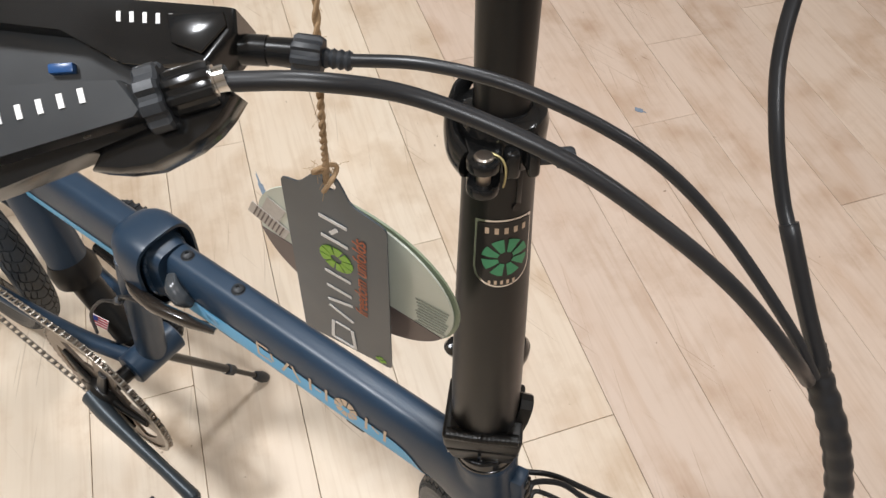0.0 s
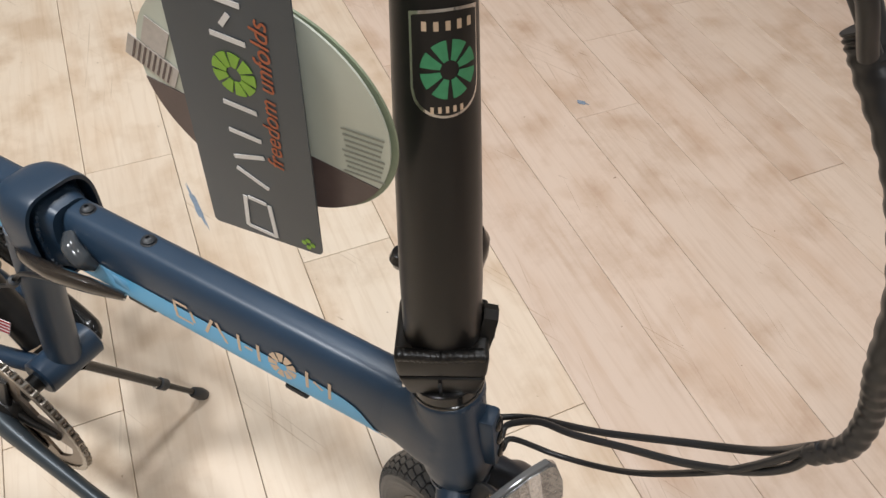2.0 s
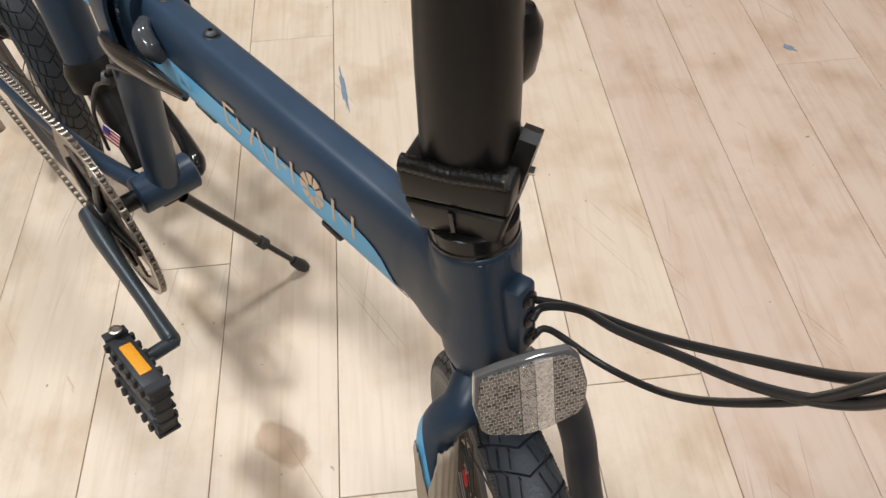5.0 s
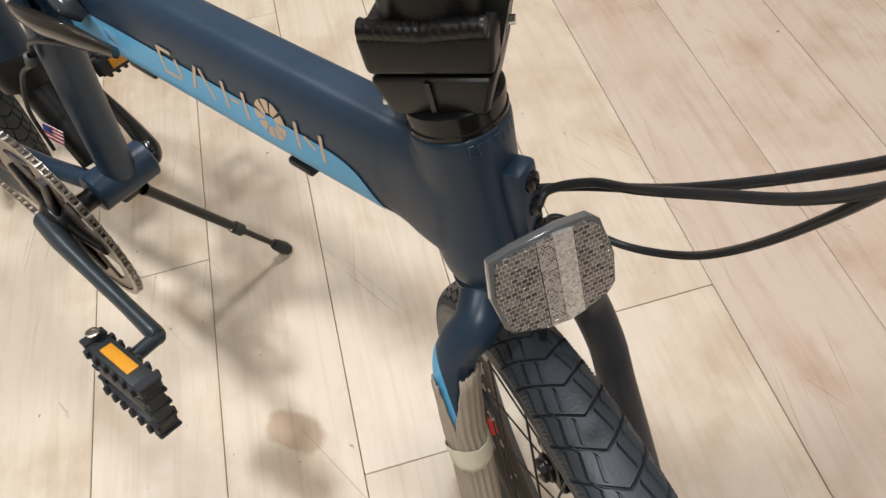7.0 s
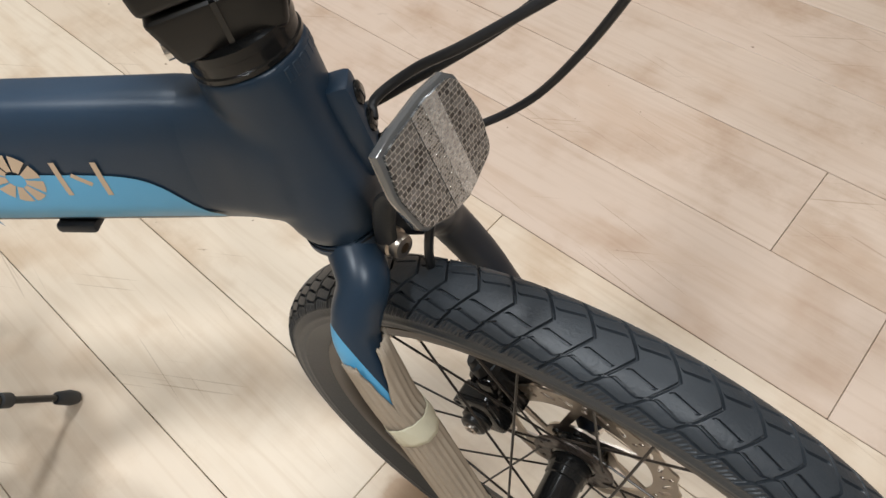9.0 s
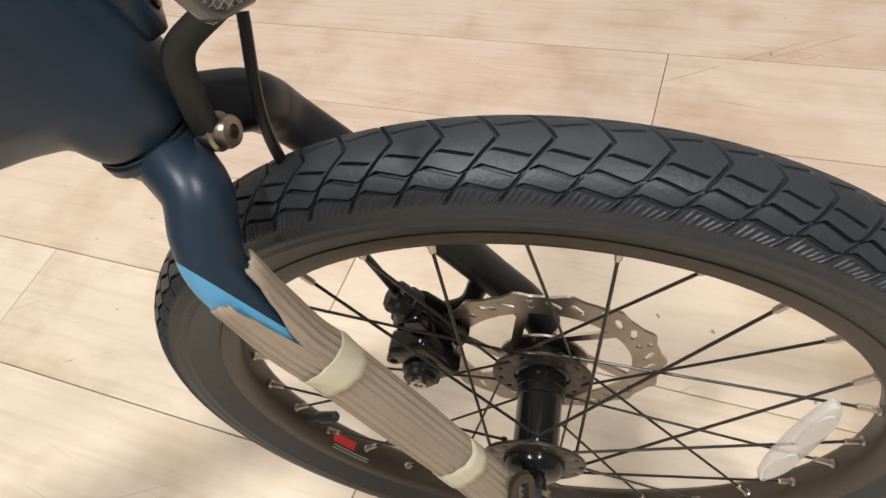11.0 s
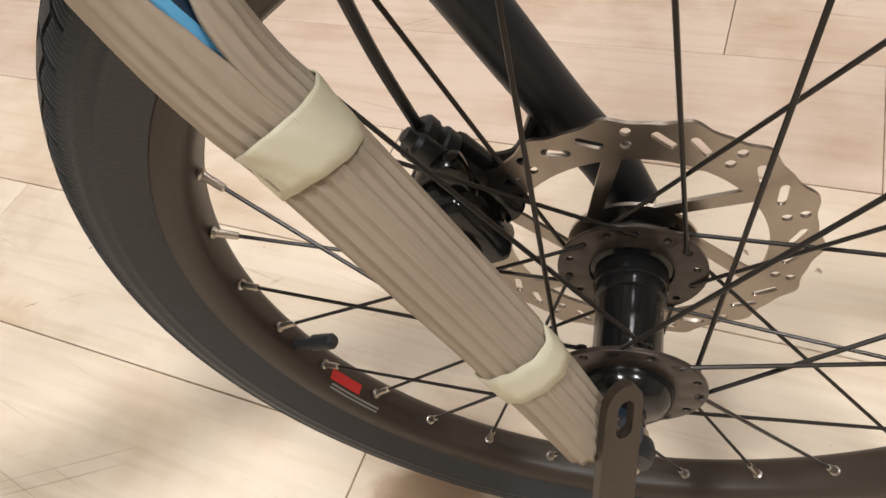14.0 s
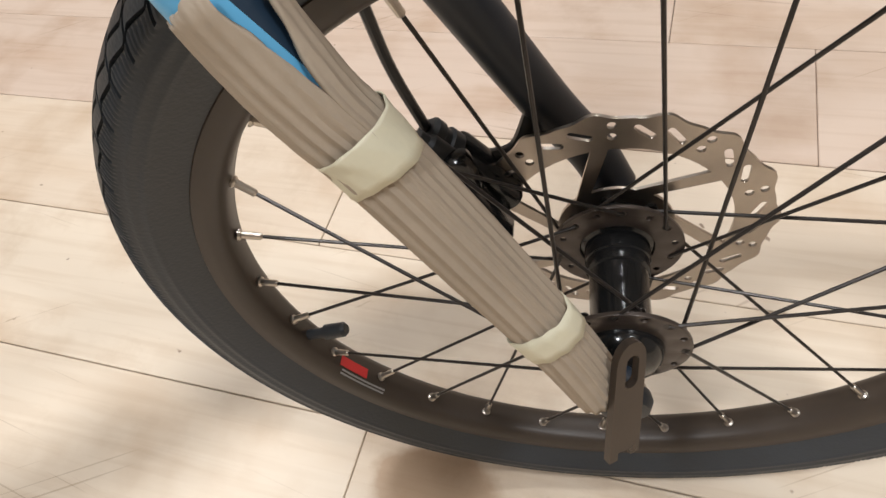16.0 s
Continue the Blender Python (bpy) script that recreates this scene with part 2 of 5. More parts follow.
def lathe(profile, M=Matrix(), seg=32, bm=None, closed=False):
    """Turns (radius, height) rows about the local z axis of M."""
    bm = bm or bmesh.new()
    rings = [[bm.verts.new(M @ Vector((r * math.cos(2 * math.pi * k / seg), r * math.sin(2 * math.pi * k / seg), h))) for k in range(seg)] for r, h in profile]
    pairs = list(zip(rings, rings[1:])) + ([(rings[-1], rings[0])] if closed else [])
    for a, b in pairs:
        for k in range(seg):
            bm.faces.new((a[k], a[(k + 1) % seg], b[(k + 1) % seg], b[k]))
    if not closed:
        for ring in (rings[0][::-1], rings[-1]):
            bm.faces.new(ring)
    return bm


def box(sx, sy, sz, M=Matrix(), bevel=0.0, bm=None, seg=2):
    out = bmesh.new()
    bmesh.ops.create_cube(out, size=1.0, matrix=Matrix.Diagonal((sx, sy, sz, 1)))
    if bevel:
        bmesh.ops.bevel(out, geom=out.edges[:], offset=bevel, segments=seg, affect="EDGES", profile=0.5)
    out.transform(M)
    return join(bm, out) if bm else out


def join(bm, other):
    me = bpy.data.meshes.new("scratch")
    other.to_mesh(me)
    other.free()
    bm.from_mesh(me)
    bpy.data.meshes.remove(me)
    return bm


def plate(outer, thick, M=Matrix(), holes=(), bm=None, bevel=0.0):
    """A flat plate from a 2D outline with holes, thickness along local z."""
    out = bmesh.new()
    loops = []
    for loop in (outer, *holes):
        vs = [out.verts.new((x, y, 0)) for x, y in loop]
        loops.append(vs)
        for a, b in zip(vs, vs[1:] + vs[:1]):
            out.edges.new((a, b))
    if holes:
        bmesh.ops.triangle_fill(out, use_beauty=True, use_dissolve=False, edges=out.edges[:])
    else:
        out.faces.new(loops[0])
    r = bmesh.ops.extrude_face_region(out, geom=out.faces[:])
    bmesh.ops.translate(out, vec=(0, 0, thick), verts=[v for v in r["geom"] if isinstance(v, bmesh.types.BMVert)])
    bmesh.ops.translate(out, vec=(0, 0, -thick / 2), verts=out.verts[:])
    if bevel:
        rim = [e for e in out.edges if e.calc_face_angle(0) > 1.0 and abs(e.verts[0].co.z - e.verts[1].co.z) < 1e-6]
        bmesh.ops.bevel(out, geom=rim, offset=bevel, segments=2, affect="EDGES", profile=0.5)
    out.transform(M)
    return join(bm, out) if bm else out


def circle2(r, n=24, cx=0.0, cy=0.0):
    return [(cx + r * math.cos(2 * math.pi * k / n), cy + r * math.sin(2 * math.pi * k / n)) for k in range(n)]


def slot2(cx, cy, length, width, angle, n=6):
    pts = []
    for k in range(n + 1):
        a = -math.pi / 2 + math.pi * k / n
        pts.append((length / 2 - width / 2 + width / 2 * math.cos(a), width / 2 * math.sin(a)))
    for k in range(n + 1):
        a = math.pi / 2 + math.pi * k / n
        pts.append((-length / 2 + width / 2 + width / 2 * math.cos(a), width / 2 * math.sin(a)))
    c, s = math.cos(angle), math.sin(angle)
    return [(cx + c * x - s * y, cy + s * x + c * y) for x, y in pts]


def axes(origin, x, z):
    """A pose with the local x near x and the local z along z."""
    z = Vector(z).normalized()
    x = Vector(x)
    x = (x - z * x.dot(z)).normalized()
    y = z.cross(x)
    return Matrix(((x.x, y.x, z.x, origin[0]), (x.y, y.y, z.y, origin[1]), (x.z, y.z, z.z, origin[2]), (0, 0, 0, 1)))


# ---- the shop round the bicycle ----
BOARDS = pose(0, 0, 0, 0, 0, -31.80) @ pose(-0.085, -0.087, 0)
BIKE = pose(0, 0.0133, 0, -5.7, 0, 5.9)
HALF = BIKE @ pose(-0.008, 0, 0.008)
FOLD = BIKE @ pose(-0.024, 0, -0.006)
DRIVE = BIKE @ pose(-0.012, -0.008, 0.002)
WHEEL = axes((-0.0049, 0.0020, 0.2604), (0.9261, -0.3772, 0.0), (0.3772, 0.9261, -0.0126))
REAR = HALF @ axes((-1.085, -0.026, 0.2600), (1, 0, 0), (0, 1, 0))


def bk(x, y, z):
    return BIKE @ Vector((x, y, z))


def rk(x, y, z):
    """A point of the rear half, behind the folding hinge."""
    return HALF @ Vector((x, y, z))


def fk(x, y, z):
    """A point of the folding hinge."""
    return FOLD @ Vector((x, y, z))


def dk(x, y, z):
    """A point of the drivetrain."""
    return DRIVE @ Vector((x, y, z))


def axis_at(z):
    """The steering axis; it leans back and to the left with the bicycle."""
    return Vector((-0.1592 - 0.157 * (z - 0.61), 0.0586 + 0.098 * (z - 0.61), z))




def build_shell():
    fl = thing("floor", "worn pale maple plank floor", "floor", kind="structure")
    part("subfloor", box(6.4, 6.4, 0.02, BOARDS @ pose(0, 0, FLOOR_Z - 0.0235)), SEAM, fl)
    for name, x, y, sx, sy in (("wall_north", 0, 3.15, 6.4, 0.12), ("wall_south", 0, -3.15, 6.4, 0.12), ("wall_east", 3.15, 0, 0.12, 6.18), ("wall_west", -3.15, 0, 0.12, 6.18)):
        tagged(part(name, box(sx, sy, 2.9, BOARDS @ pose(x, y, 1.45)), WALLM), "plain warm white plaster wall", "wall", kind="structure")
    tagged(part("ceiling", box(6.4, 6.4, 0.1, BOARDS @ pose(0, 0, 2.95)), CEILM), "plain white ceiling", "ceiling", kind="structure")
    return fl


floor = build_shell()
bike = thing("folding_bicycle", "navy blue folding bicycle with sky blue decals on its kickstand", "bicycle")

# ---- main frame ----
def tube_section(x):
    """Centre height, half height and half width of the main tube; it swells where it meets the head tube."""
    top = np.interp(x, [-1.0, -0.47, -0.23, -0.1825, -0.1675, -0.1475], [0.592, 0.6025, 0.6070, 0.6080, 0.6095, 0.6115])
    bot = np.interp(x, [-1.0, -0.46, -0.30, -0.21, -0.1725, -0.1475], [0.505, 0.5210, 0.5232, 0.5258, 0.5270, 0.5245])
    return (top + bot) / 2, (top - bot) / 2, np.interp(x, [-1, -0.2075, -0.1855, -0.1755, -0.1655, -0.1535], [0.0185, 0.019, 0.0194, 0.0208, 0.0232, 0.0248])


def belly(s):
    """The tube narrows towards its underside."""
    return 1 - 0.52 * min(1, max(0, (-s - 0.45) / 0.55)) ** 1.2


def tube_point(x, a, lift=0.0):
    zc, h, w = tube_section(x)
    c, s = math.cos(a), math.sin(a)
    s = math.copysign(abs(s) ** 0.8, s)
    return bk(x, (w + lift) * math.copysign(abs(c) ** 0.62, c) * belly(s), zc + (h + lift) * s)


def main_tube(x0, x1, name):
    bm, rings = bmesh.new(), []
    for x in np.concatenate([np.linspace(x0, x1 - 0.06, 24), np.linspace(x1 - 0.055, x1, 26)]):
        sink = -0.08 * max(0.0, x + 0.1935)
        rings.append([bm.verts.new(tube_point(x, 2 * math.pi * k / 64, sink)) for k in range(64)])
    for a, b in zip(rings, rings[1:]):
        for k in range(64):
            bm.faces.new((a[k], a[(k + 1) % 64], b[(k + 1) % 64], b[k]))
    bm.faces.new(rings[0][::-1])
    bm.faces.new(rings[-1])
    return part(name, bm, NAVY, bike, "matte navy aluminium tube", 50)


tube = main_tube(-0.514, -0.1725, "main_tube")
rear_tube = main_tube(-0.87, -0.532, "rear_tube")


def side_y(x, z):
    """The tube's right side at a height."""
    zc, h, w = tube_section(x)
    s = max(-1, min(1, (z - zc) / h))
    a = math.asin(math.copysign(abs(s) ** (1 / 0.8), s))
    return -w * abs(math.cos(a)) ** 0.62 * belly(s)


def film(cols, mat, name, label, lift, owner):
    """A thin film on the tube's right side; cols: rows of (x, z)."""
    bm, made = bmesh.new(), []
    for col in cols:
        made.append([bm.verts.new(bk(x, side_y(x, z) - lift, z)) for x, z in col])
    for a, b in zip(made, made[1:]):
        for k in range(len(a) - 1):
            bm.faces.new((a[k], a[k + 1], b[k + 1], b[k]))
    return part(name, bm, mat, owner, label)


def stripe(x0, x1, lo, hi, owner):
    cols = []
    for x in np.linspace(x0, x1, 60):
        a, b = lo(x), max(lo(x) + 0.0003, hi(x))
        cols.append([(x, z) for z in np.linspace(a, b, 10)])
    film(cols, SKY, "stripe_decal", "sky blue stripe along the tube", 0.0008, owner)


def low_edge(x):
    return tube_section(x)[0] - tube_section(x)[1] + 0.0125


stripe(-0.500, -0.1845, low_edge, lambda x: float(np.interp(x, [-0.50, -0.42, -0.33, -0.24, -0.226, -0.218, -0.2085, -0.2035, -0.1975, -0.1905, -0.1845], [0.569, 0.5705, 0.5715, 0.5718, 0.5712, 0.5700, 0.5660, 0.5615, 0.5545, 0.5470, 0.5418])), tube)
stripe(-0.865, -0.540, low_edge, lambda x: float(np.interp(x, [-0.87, -0.54], [0.545, 0.556])), rear_tube)


def on_text(u, v):
    """Along and across the line of the tan lettering."""
    return -0.3795 + u, 0.5570 + v + 0.015 * u


def stroke(a, b, width=0.0028):
    """A straight painted bar between two points of the lettering."""
    (u0, v0), (u1, v1) = a, b
    du, dv = u1 - u0, v1 - v0
    n = math.hypot(du, dv)
    pu, pv = -dv / n * width / 2, du / n * width / 2
    return [[on_text(u0 + du * t + pu * s, v0 + dv * t + pv * s) for s in (-1, 0, 1)] for t in np.linspace(0, 1, 6)]


BARS = [((0.001, 0), (0.001, 0.0205)), ((0.0, 0.001), (0.017, 0.001)), ((0.0, 0.0195), (0.014, 0.0195)), ((0.0190, 0.004), (0.0172, 0.0165)),
        ((0.0300, 0), (0.0385, 0.0205)), ((0.0425, 0.0205), (0.0510, 0)), ((0.0635, 0), (0.0635, 0.0205)), ((0.0820, 0), (0.0820, 0.0205)),
        ((0.1265, 0), (0.1265, 0.0205)), ((0.1465, 0), (0.1465, 0.0205)), ((0.1325, 0.0130), (0.1405, 0.0070)), ((0.0690, 0.0100), (0.0765, 0.0100))]
for bar in BARS:
    film(stroke(*bar), TAN, "mark_bar", "tan painted mark", 0.0010, tube)
for k in range(9):
    a0, a1 = 2 * math.pi * (k + 0.10) / 9, 2 * math.pi * (k + 0.90) / 9
    film([[on_text(0.1040 + r * math.cos(a), 0.0105 + 1.12 * r * math.sin(a)) for r in (0.0045, 0.0085, 0.0130)] for a in np.linspace(a0, a1, 5)], TAN, "mark_wedge", "tan painted wedge", 0.0010, tube)

for x in (-0.4813, -0.4166):
    M = BIKE @ pose(x, 0.001, tube_section(x)[0] + tube_section(x)[1] - 0.001)
    screw = part("screw", lathe([(0, 0), (0.0065, 0), (0.0065, 0.0012), (0.0055, 0.002), (0.0055, 0.0035), (0.004, 0.005), (0.0018, 0.0055), (0.0018, 0.0035), (0, 0.0035)], M, 20), PLASTIC, tube, "black tube screw")
part("cable_stop", box(0.022, 0.012, 0.006, BIKE @ pose(-0.272, -0.006, 0.5245), 0.002), PLASTIC, tube)

# head tube with its weld and cable block
HEAD_TOP, HEAD_LOW = axis_at(0.622) + Vector((0.0020, 0.0010, 0)), axis_at(0.515) + Vector((0.0095, 0.0050, 0))
HEAD = axes(HEAD_LOW.lerp(HEAD_TOP, 0.514), (1, 0, 0), HEAD_TOP - HEAD_LOW)
head_bm = lathe([(0.0, -0.052), (0.0215, -0.052), (0.0235, -0.0505), (0.0262, -0.042), (0.0272, -0.034), (0.0268, -0.022), (0.0252, -0.004), (0.0245, 0.016), (0.0248, 0.034), (0.0252, 0.044), (0.0252, 0.052), (0, 0.052)], HEAD, 56)
rings = [[head_bm.verts.new(tube_point(x, 2 * math.pi * k / 64, -0.0003)) for k in range(64)] for x in np.linspace(-0.2040, -0.1455, 24)]
for ra, rb in zip(rings, rings[1:]):
    for k in range(64):
        head_bm.faces.new((ra[k], ra[(k + 1) % 64], rb[(k + 1) % 64], rb[k]))
head_bm.faces.new(rings[0][::-1])
head_bm.faces.new(rings[-1])
head = part("head_tube", head_bm, NAVY, bike, "matte navy head tube", 180)
blend_mod = head.modifiers.new("one_skin", "REMESH")
blend_mod.mode, blend_mod.voxel_size, blend_mod.use_smooth_shade = "VOXEL", 0.0014, True
soft_mod = head.modifiers.new("weld_fillet", "SMOOTH")
soft_mod.factor, soft_mod.iterations = 0.5, 26
part("lower_ring", lathe([(0.0205, -0.0555), (0.0238, -0.0555), (0.0238, -0.0528), (0.0205, -0.0528)], HEAD, 40, closed=True), BLACK, head)
for k in range(7):
    a = radians(-33 + 10.5 * k)
    M = HEAD @ pose(0, 0, 0.0455, 0, 0, math.degrees(a)) @ pose(0.0249, 0, 0)
    part("stamp_bar", box(0.0008, 0.0028, 0.0062, M, 0.0003, seg=1), NAVY, head)
BLOCK = HEAD @ pose(0, 0, 0, 0, 0, 12) @ pose(0.0272, 0, 0.001)
block = part("cable_block", box(0.013, 0.017, 0.052, BLOCK, 0.003), NAVY, head, "navy cable guide block")
for k in range(3):
    part("cable_plug", lathe([(0, 0), (0.0056, 0), (0.0056, 0.0016), (0.004, 0.0026), (0, 0.0026)], BLOCK @ pose(0.0062, 0.001, 0.016 - 0.0155 * k, 0, 90, 0), 18), GLOSS, block)

# headset, stem clamp and post hinge
part("headset_cup", lathe([(0, 0.0523), (0.0246, 0.0523), (0.0246, 0.0542), (0.0238, 0.0548), (0.0238, 0.0595), (0.0245, 0.0600), (0.0245, 0.0640), (0.022, 0.0655), (0, 0.0655)], HEAD, 48), GLOSS, bike, "glossy black headset cup")
HINGE = axes(axis_at(0.656), (0.54, -0.84, 0), axis_at(1.0) - axis_at(0.61))


def tapered_block(lo, hi, h, M, bevel=0.003):
    """A block whose foot (x, y half sizes) differs from its top."""
    bm = bmesh.new()
    bmesh.ops.create_cube(bm, size=2.0)
    for v in bm.verts:
        sx, sy = hi if v.co.z > 0 else lo
        v.co = Vector((v.co.x * sx, v.co.y * sy, h / 2 * (1 + v.co.z)))
    bmesh.ops.bevel(bm, geom=bm.edges[:], offset=bevel, segments=3, affect="EDGES", profile=0.5)
    bm.transform(M)
    return bm


hinge = part("stem_hinge", tapered_block((0.0245, 0.0270), (0.0252, 0.0285), 0.019, HINGE @ pose(0, 0, -0.002)), BLACK, bike, "satin black hinge block of the handlepost")
stem = part("stem_clamp", tapered_block((0.0195, 0.0215), (0.0240, 0.0270), 0.022, HINGE @ pose(0, 0, -0.0255)), BLACK, bike, "black stem clamp below the hinge")
part("clamp_slit", box(0.002, 0.0022, 0.022, HINGE @ pose(0.0232, -0.001, -0.014, 0, 14, 0)), GLOSS, stem)
part("clamp_bolt", lathe([(0, 0), (0.0042, 0), (0.0042, 0.003), (0.0022, 0.003), (0.0022, 0.001), (0, 0.001)], HINGE @ pose(0.014, -0.0222, -0.0185, 90, 0, 0), 16), CHROME, stem)
bead = [HINGE @ Vector((0.0240, y, 0.0180 + 0.0018 * abs(y) / 0.026)) for y in np.linspace(-0.0255, 0.0255, 46)]
part("weld_bead", sweep(bead, [0.0043 + 0.00022 * math.sin(2.2 * k) for k in range(46)], 10), BLACK, hinge)
ear = [(-0.012, -0.020), (0.012, -0.020), (0.013, 0.004), (0.011, 0.020), (0.006, 0.026), (0.0, 0.0275), (-0.006, 0.025), (-0.010, 0.015)]
EAR = HINGE @ pose(-0.002, 0.0235, 0.004, -13, 0, 0) @ axes((0, 0, 0), (1, 0, 0), (0, 1, 0)) @ pose(0, 0, 0, 0, 0, 180)
part("hinge_plate", plate(ear, 0.009, EAR, [circle2(0.0024, 12, 0.0, -0.0)], bevel=0.0), BLACK, hinge)
part("hinge_pin", lathe([(0, 0), (0.0022, 0), (0.0022, 0.0072), (0, 0.0072)], HINGE @ pose(-0.002, 0.0250, 0.008, -90, 0, 0), 14), CHROME, hinge)
part("hinge_latch", lathe([(0, -0.023), (0.005, -0.022), (0.009, -0.015), (0.0105, -0.002), (0.010, 0.009), (0.006, 0.017), (0, 0.019)], Matrix.Translation((-0.172, 0.094, 0.718)), 24), GLOSS, hinge, "glossy black hinge latch")
part("latch_stud", lathe([(0, -0.008), (0.0055, -0.006), (0.0075, 0), (0.0055, 0.006), (0, 0.008)], Matrix.Translation((-0.212, 0.080, 0.692)), 20), GLOSS, hinge)

pts = [axis_at(z) for z in np.linspace(0.664, 0.924, 16)]
post = part("handlepost", sweep(pts, taper([0.0238, 0.0236, 0.0222, 0.0205, 0.0185, 0.0172], 16), 48), BLACK, bike, "satin black tapered handlepost")
inner = part("inner_post", sweep([axis_at(z) for z in np.linspace(0.90, 1.16, 6)], 0.0132, 36), BLACK, bike, "black telescopic inner post")


def on_post(a, h, lift, z0=0.852):
    """A point of the post's skin: angle in degrees from the badge's middle, height."""
    M = axes(axis_at(z0 + h), (0.72, -0.69, 0), axis_at(1.0) - axis_at(0.61))
    r = float(np.interp(z0 + h, np.linspace(0.664, 0.924, 6), [0.0238, 0.0236, 0.0222, 0.0205, 0.0185, 0.0172])) + lift
    return M @ Vector((r * math.cos(radians(a)), r * math.sin(radians(a)), 0))


def post_film(cols, mat, name, label, lift, owner):
    bm, made = bmesh.new(), []
    for col in cols:
        made.append([bm.verts.new(on_post(a, h, lift)) for a, h in col])
    for a, b in zip(made, made[1:]):
        for k in range(len(a) - 1):
            bm.faces.new((a[k], a[k + 1], b[k + 1], b[k]))
    return part(name, bm, mat, owner, label)


GREEN = material("badge_green", (0.05, 0.22, 0.10), 0.35, grain=0.25, scale=300)
BADGEBK = material("badge_black", (0.015, 0.013, 0.012), 0.3)
BADGE_AT = 4.0


def shield(grow, lift, mat, name, owner, label=""):
    cols = []
    for a in np.linspace(-1, 1, 25):
        top = 0.0195 + grow * 0.0014 + 0.0015 * (1 - a * a)
        low = -0.0105 - 0.0125 * math.sqrt(max(0, 1 - a * a)) - grow * 0.0014
        cols.append([(BADGE_AT + a * (43 + grow * 4.0), h) for h in np.linspace(low, top, 9)])
    return post_film(cols, mat, name, label, lift, owner)


badge = shield(1, 0.0004, CHROME, "head_badge", post, "shield badge with silver rim and green wedges")
shield(0, 0.0008, BADGEBK, "badge_field", badge)
for k in range(8):
    a0, a1 = 2 * math.pi * (k + 0.14) / 8, 2 * math.pi * (k + 0.86) / 8
    cols = [[(BADGE_AT + 2 + r * math.cos(a) * 2750, -0.0025 + r * math.sin(a)) for r in (0.0042, 0.0085, 0.0128)] for a in np.linspace(a0, a1, 6)]
    post_film(cols, GREEN, "badge_wedge", "", 0.0012, badge)
WHITE = material("white_print", (0.72, 0.71, 0.69), 0.5, grain=0.05)
for k in range(5):
    post_film([[(BADGE_AT - 30 + 14 * k + d, 0.0140), (BADGE_AT - 30 + 14 * k + d, 0.0178)] for d in (0, 3, 6)], TAN, "print_bar", "", 0.0012, badge)
for k in range(5):
    post_film([[(BADGE_AT - 22 + 9 * k + d, -0.0215), (BADGE_AT - 22 + 9 * k + d, -0.0185)] for d in (0, 2, 4)], TAN, "print_bar", "", 0.0012, badge)

# seat collar clamp at the top of the post
CL = axes(axis_at(0.923), (0.72, -0.69, 0), axis_at(1.0) - axis_at(0.61))
collar = part("post_clamp", lathe([(0.0135, -0.0205), (0.0190, -0.0205), (0.0208, -0.0180), (0.0214, -0.0020), (0.0202, 0.0030), (0.0172, 0.0056), (0.0135, 0.0060)], CL, 48, closed=True), GLOSS, bike, "glossy black quick release post clamp")
lobe = [(0.0262 + 0.0076 * math.cos(t), -0.0120 + 0.0076 * math.sin(t)) for t in np.linspace(radians(-125), radians(80), 14)] + [(0.0150, -0.0020), (0.0060, -0.0190)]
for z in (-0.0068, -0.0200):
    part("clamp_lobe", plate(lobe, 0.0056, CL @ pose(0, 0, z), bevel=0.0012), GLOSS, collar)
part("clamp_pin", lathe([(0, -0.0235), (0.0033, -0.0235), (0.0033, -0.0046), (0.0044, -0.0042), (0.0044, -0.0030), (0.0036, -0.0022), (0, -0.0020)], CL @ pose(0.0268, -0.0120, 0), 24), STEEL, collar, "steel pivot pin")
part("lobe_edge", sweep(smooth_path([CL @ Vector(p) for p in ((0.0245, -0.0085, -0.0034), (0.0275, -0.0050, -0.0040), (0.0290, -0.0030, -0.0075), (0.0290, -0.0026, -0.0140), (0.0282, -0.0032, -0.0200))]), 0.0005, 8), material("brass_edge", (0.50, 0.42, 0.20), 0.4, metal=0.4), collar, "pale brass edge of the shim")
for y0, w_ in ((0.0012, 0.0074), (0.0108, 0.0060)):
    part("clamp_lug", box(0.0120, w_, 0.0150, CL @ pose(0.0205, y0, -0.0112), 0.0025, seg=3), GLOSS, collar)
part("clamp_screw", lathe([(0, 0), (0.0027, 0), (0.0027, 0.0075), (0.0044, 0.0082), (0.0048, 0.0092), (0.0048, 0.0148), (0.0040, 0.0160), (0, 0.0160)], CL @ pose(0.0225, 0.0130, -0.0105, -90, 0, 0), 24), PLASTIC, collar, "grey plastic thumb nut")
cam_lever = smooth_path([CL @ Vector(p) for p in ((0.0190, -0.0185, -0.0130), (0.0080, -0.0225, -0.0110), (-0.0040, -0.0225, -0.0050), (-0.0130, -0.0180, 0.0040), (-0.0170, -0.0110, 0.0105))])
part("clamp_lever", sweep(cam_lever, taper([0.0085, 0.0090, 0.0080, 0.0060, 0.0030], len(cam_lever)), 20, flat=0.45, ref=CL.to_3x3().col[2]), GLOSS, collar, "black cam lever wrapped round the post")
SLOT = axes(on_post(22, 0.0405, 0), on_post(22, 0.0405, 0.01) - on_post(22, 0.0405, 0), axis_at(1.0) - axis_at(0.61))
part("post_slot", box(0.002, 0.0032, 0.0250, SLOT, 0.0008), BADGEBK, post)
